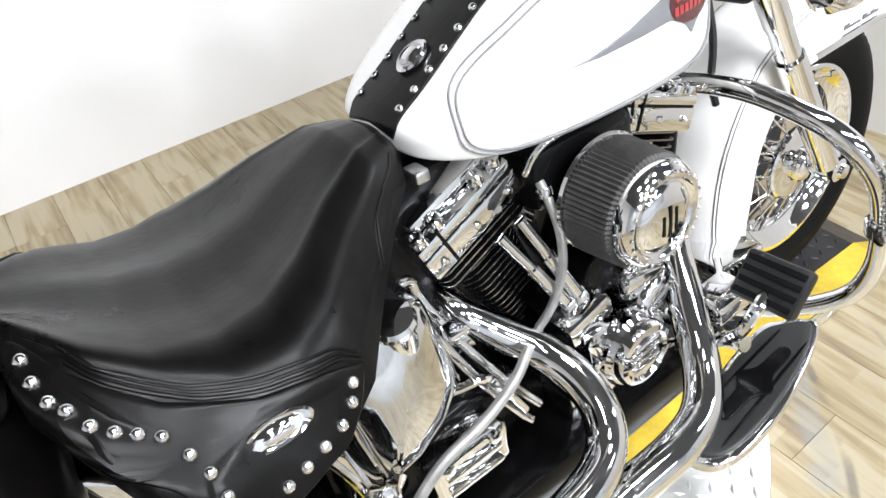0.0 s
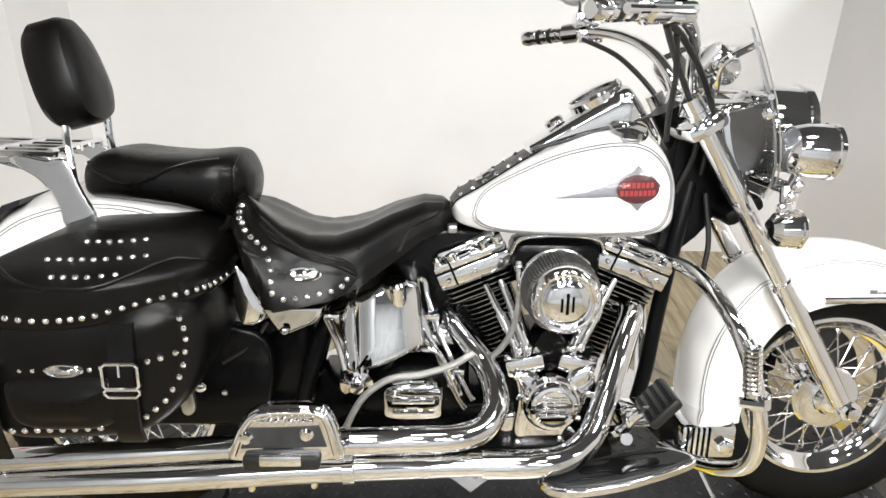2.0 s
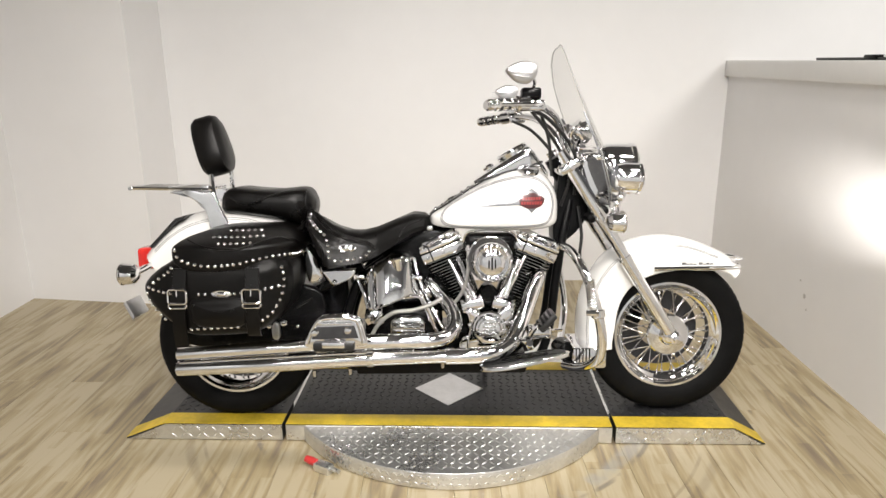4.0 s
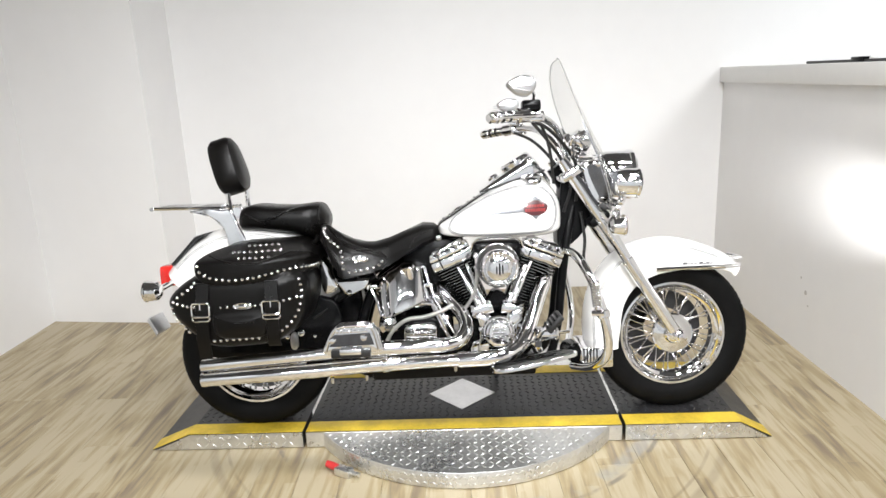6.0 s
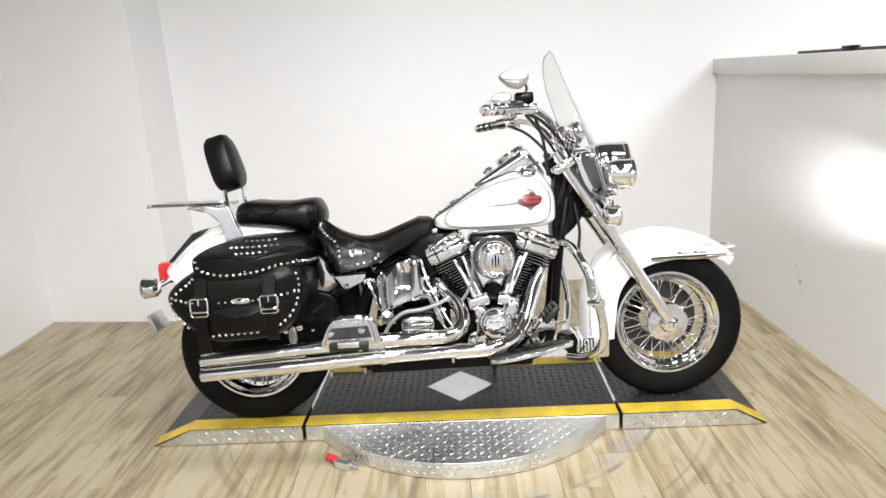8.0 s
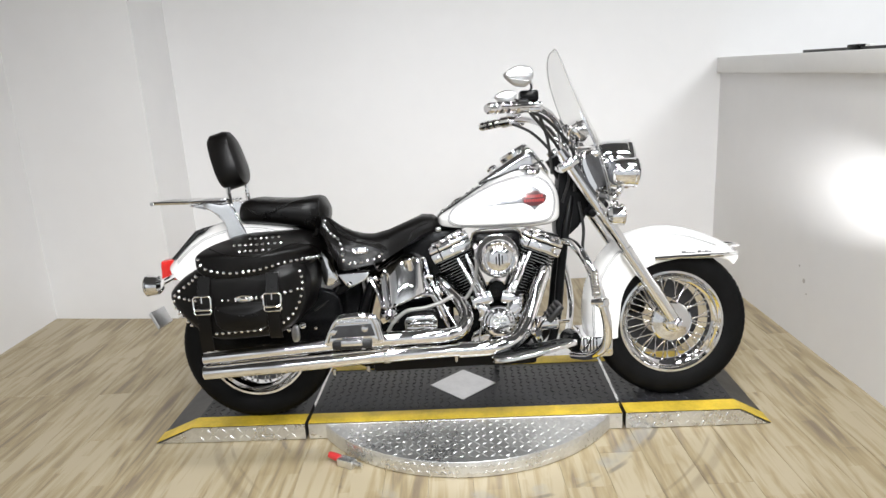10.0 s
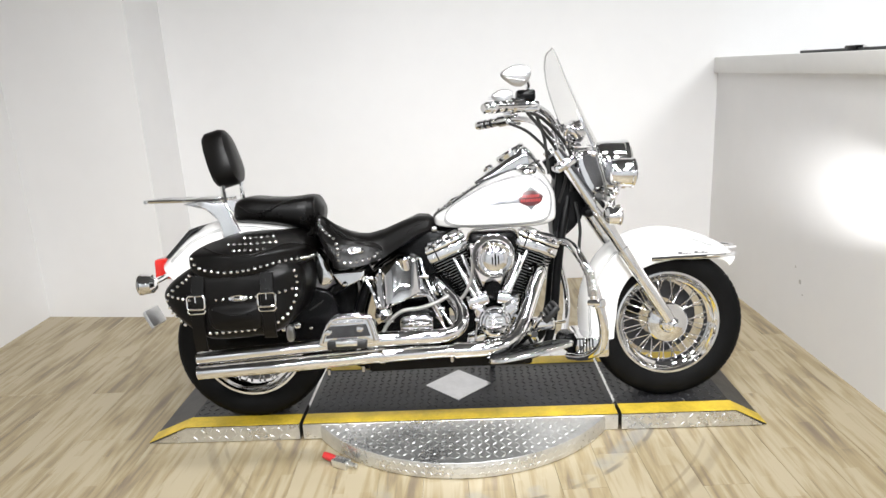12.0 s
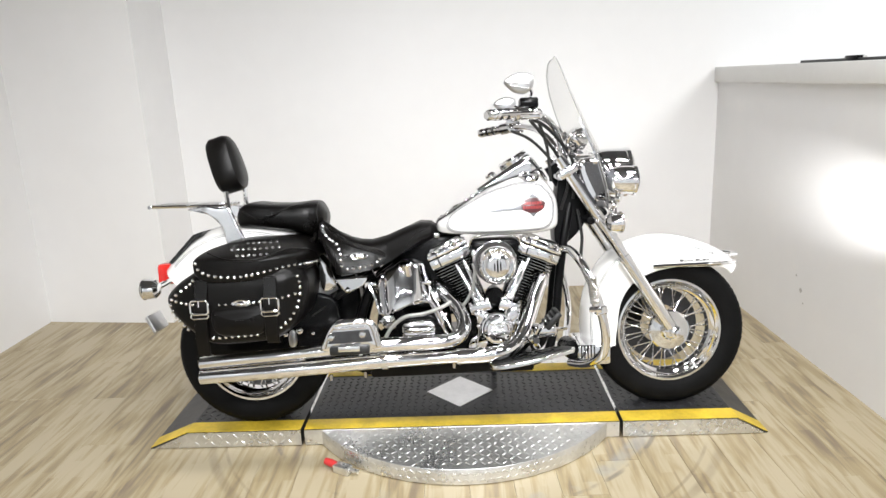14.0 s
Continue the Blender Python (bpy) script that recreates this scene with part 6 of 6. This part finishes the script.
for s in (-1, 1):
    part("shield_brace", tube_bm([(0.435, s * 0.13, 0.985), (0.42, s * 0.18, 1.04), shield_point(1.075, s * 0.78, 0.012)], 0.007, seg=8), CHROME, shield, "chrome brace")
    part("brace_bolt", lathe_bm(dome(0.012, 0.008), shield_point(0.955, s * 0.93, 0.018), (-0.3, s, 0), 14), CHROME, shield)
rim_pts = [shield_point(z, 0.985, 0.001) for z in np.linspace(0.80, 1.335, 16)] + [shield_point(1.343, u, 0.002) for u in (0.8, 0.4, 0.0, -0.4, -0.8)] + [shield_point(z, -0.985, 0.001) for z in np.linspace(1.335, 0.80, 16)]
part("shield_edge", tube_bm(rim_pts, 0.0016, seg=6, smooth=False), SHIELDEDGE, shield, "dark polished edge of the screen")
part("clock_cup", lathe_bm([(0.0, -0.04), (0.025, -0.038), (0.036, -0.02), (0.037, 0.025), (0.034, 0.03), (0.031, 0.028), (0, 0.027)], (0.478, -0.03, 1.04), (-0.75, -0.1, 0.5), 28), CHROME, bike, "small chrome lamp cup behind the windshield")
tubes("cup_stem", [(0.48, -0.02, 1.01), (0.47, 0.0, 0.97)], 0.010, CHROME, seg=10)

# handlebars with grips, controls and mirrors
bar = [(0.425, -0.045, 0.975), (0.410, -0.07, 1.025), (0.385, -0.13, 1.07), (0.34, -0.215, 1.105), (0.28, -0.295, 1.122), (0.21, -0.36, 1.120), (0.115, -0.425, 1.112)]
tubes("handlebar", [(0.425, 0.0, 0.968)] + bar, 0.0128, CHROME, label="chrome handlebar", seg=14)
tubes("handlebar", [(0.425, 0.0, 0.968)] + [(x + 0.027 * max(0, (-y - 0.13) / 0.3), -y, z - 0.010 * max(0, (-y - 0.13) / 0.3)) for x, y, z in bar], 0.0128, CHROME, label="chrome handlebar", seg=14)


def control(s):
    drop, fore = (0.010, 0.027) if s > 0 else (0.0, 0.0)
    d = (Vector((0.115 + fore, 0.425 * s, 1.112 - drop)) - Vector((0.21 + fore * 0.78, 0.36 * s, 1.120 - drop * 0.8))).normalized()
    g0 = Vector((0.212 + fore * 0.78, 0.359 * s, 1.120 - drop * 0.8))
    grip = part("grip", lathe_bm([(0.0165, 0.0), (0.0185, 0.006), (0.0175, 0.012), (0.0175, 0.088), (0.0195, 0.092), (0.0195, 0.104), (0.017, 0.112), (0.010, 0.116), (0, 0.117)], g0, d, 28), CHROME, bike, "chrome and rubber grip")
    for k in range(5):
        part("grip_ring", lathe_bm([(0.0176, -0.0055), (0.019, -0.004), (0.019, 0.004), (0.0176, 0.0055)], g0 + d * (0.02 + 0.015 * k), d, 24), HOSE if k % 2 else CHROME, grip)
    part("switch_housing", lathe_bm([(0.019, -0.05), (0.024, -0.046), (0.025, -0.004), (0.02, 0.0)], g0, d, 24), CHROME, bike, "chrome switch housing")
    h = Vector((0.262 + fore * 0.6, 0.318 * s, 1.130 - drop))
    part("fluid_reservoir" if s < 0 else "clutch_perch", block_bm(h.x - 0.03, h.x + 0.032, h.y - 0.026, h.y + 0.026, h.z + 0.006, h.z + 0.042, bev=0.008), BLACK if s < 0 else CHROME, bike, "black fluid reservoir" if s < 0 else "chrome lever perch")
    part("lever_bracket", block_bm(h.x - 0.02, h.x + 0.045, h.y - 0.024, h.y + 0.024, h.z - 0.03, h.z + 0.006, bev=0.009), CHROME, bike, "chrome lever bracket")
    part("hand_lever", tube_bm([h + Vector((0.035, 0.0, -0.008)), h + Vector((0.02, s * 0.06, -0.012)), h + Vector((-0.05, s * 0.115, -0.016)), h + Vector((-0.105, s * 0.145, -0.018))], [0.009, 0.008, 0.0065, 0.008], seg=10), CHROME, bike, "chrome hand lever")
    # tear-drop mirror on a short stem
    my = 0.395 * s
    mz, mx = (0.010, 0.034) if s > 0 else (0.002, 0.003)
    o = [(0.172, 1.214), (0.195, 1.232), (0.225, 1.240), (0.258, 1.234), (0.268, 1.215), (0.262, 1.192), (0.238, 1.174), (0.208, 1.178), (0.186, 1.194)]
    o = [(a + mx, b + mz) for a, b in o]
    mir = part("mirror", pillow(o, my - 0.004, my - 0.022, 0.010, 0.004, 4), SATIN, bike, "tear-drop satin chrome mirror")
    part("mirror_glass", pillow([(0.22 + (a - 0.22) * 0.9, 1.206 + (b - 1.206) * 0.88) for a, b in o], my - 0.004, my - 0.001, 0.001, 0, 4), SATIN, mir, "mirror glass")
    for k in (-1, 0, 1):
        part("mirror_slot", tube_bm([(0.192, my - 0.027, 1.210 + 0.008 * k), (0.225, my - 0.0275, 1.207 + 0.012 * k), (0.252, my - 0.026, 1.205 + 0.014 * k)], 0.0016, seg=6), SATIN, mir)
    part("mirror_stem", tube_bm([(0.266, 0.33 * s, 1.165), (0.270, 0.355 * s, 1.185), (0.258, 0.385 * s, 1.205)], 0.0055, seg=8), CHROME, mir)


control(-1)
control(1)
for s in (-1, 1):
    part("riser", tube_bm([(0.415, 0.045 * s, 0.935), (0.425, 0.045 * s, 0.985)], 0.018, seg=14), CHROME, bike, "chrome bar riser")

# cables and hoses
tubes("throttle_cable", [(0.27, -0.30, 1.10), (0.33, -0.19, 1.05), (0.40, -0.10, 0.97), (0.435, -0.07, 0.88), (0.41, -0.05, 0.78)], 0.006, HOSE, label="black cable", seg=8)
tubes("brake_hose", [(0.275, -0.295, 1.105), (0.34, -0.20, 1.08), (0.42, -0.11, 1.01), (0.46, -0.08, 0.93), (0.455, -0.06, 0.82)], 0.0065, HOSE, label="black hose", seg=8)
tubes("clutch_cable", [(0.27, 0.30, 1.10), (0.34, 0.18, 1.05), (0.41, 0.08, 0.95), (0.44, 0.04, 0.84)], 0.006, HOSE, label="black cable", seg=8)
tubes("wiring_loom", [(0.31, -0.24, 1.09), (0.345, -0.16, 1.02), (0.365, -0.09, 0.94), (0.372, -0.07, 0.89)], 0.006, HOSE, label="black loom", seg=8)
tubes("lower_cable", [(0.47, -0.06, 0.78), (0.482, -0.075, 0.68), (0.476, -0.08, 0.61), (0.484, -0.085, 0.57)], 0.006, HOSE, label="black cable", seg=8)

# fender trims and marks
ft = [(0.742, -0.092, 0.548), (0.85, -0.092, 0.549), (0.95, -0.090, 0.549), (1.03, -0.080, 0.548), (1.072, -0.045, 0.546), (1.082, 0.0, 0.545)]
trim = bmesh.new()
tube(trim, ft + [(x, -y, z) for x, y, z in ft[-2::-1]], 0.0075, seg=10)
part("fender_trim", trim, CHROME, front_fender, "chrome fender trim")
tubes("fender_tip_rail", [(1.035, -0.07, 0.575), (1.082, -0.035, 0.572), (1.088, 0.0, 0.57), (1.082, 0.035, 0.572), (1.035, 0.07, 0.575)], 0.006, CHROME, front_fender, "chrome tip rail", seg=8)
for x0, x1, dz in ((0.844, 0.860, 0.006), (0.862, 0.871, 0), (0.873, 0.882, 0.001), (0.884, 0.896, 0), (0.904, 0.918, 0.006), (0.920, 0.929, 0), (0.931, 0.942, 0.004), (0.944, 0.956, 0.001)):
    part("script_bar", block_bm(x0, x1, -0.0872, -0.0853, 0.561, 0.5648 + dz * 0.8, bev=0.0004), DARKGREY, front_fender)


# ---- floor planks in the booth, with an unseen grey floor beyond ----
def plank_shape(bm, w, l, m):
    o = [(0, 0), (w, 0), (w, l), (0, l)]
    e = 0.0008
    i = [(e, e), (w - e, e), (w - e, l - e), (e, l - e)]
    skin(bm, [[m @ Vector((x, y, -0.006)) for x, y in o], [m @ Vector((x, y, -0.0012)) for x, y in o], [m @ Vector((x, y, 0.0)) for x, y in i]])


PW, PL = 0.152, 1.22
PLANKS = {}


def plank_mesh(l):
    """The shared mesh of a plank cut to that length."""
    key = round(l, 2)
    if key not in PLANKS:
        bm = bmesh.new()
        plank_shape(bm, PW - 0.0006, key - 0.0006, Matrix())
        PLANKS[key] = finish(bm, 0)
        PLANKS[key].materials.append(PLANK)
    return PLANKS[key]


turn = Matrix.Rotation(radians(2.2), 4, "Z")
rng = random.Random(7)
for col in range(48):
    x = -2.72 + col * PW
    y = -6.9 - 0.04 * x - rng.choice((0.0, 0.2, 0.41, 0.61, 0.81, 1.0))
    end = 1.89 - 0.0384 * x
    while y < end - 0.02:
        lo = max(y, -3.3)
        l = min(y + PL, end) - lo
        if l > 0.02 and x < 1.68:
            ob = part("plank", plank_mesh(l), PLANK, floor)
            ob.matrix_local = turn @ Matrix.Translation((x, lo, 0))
        y += PL
# made-up ground out of view; only its reflection reaches the chrome
bm = bmesh.new()
block(bm, -2.43, 4.4, -7.0, -3.2, -0.006, -0.002, 0)
block(bm, 1.70, 4.4, -3.2, 1.86, -0.006, -0.002, 0)
tagged(part("unseen_floor", bm, UNSEEN_FLOOR, smooth=0), "unseen pale grey floor outside the booth", "floor", kind="structure")
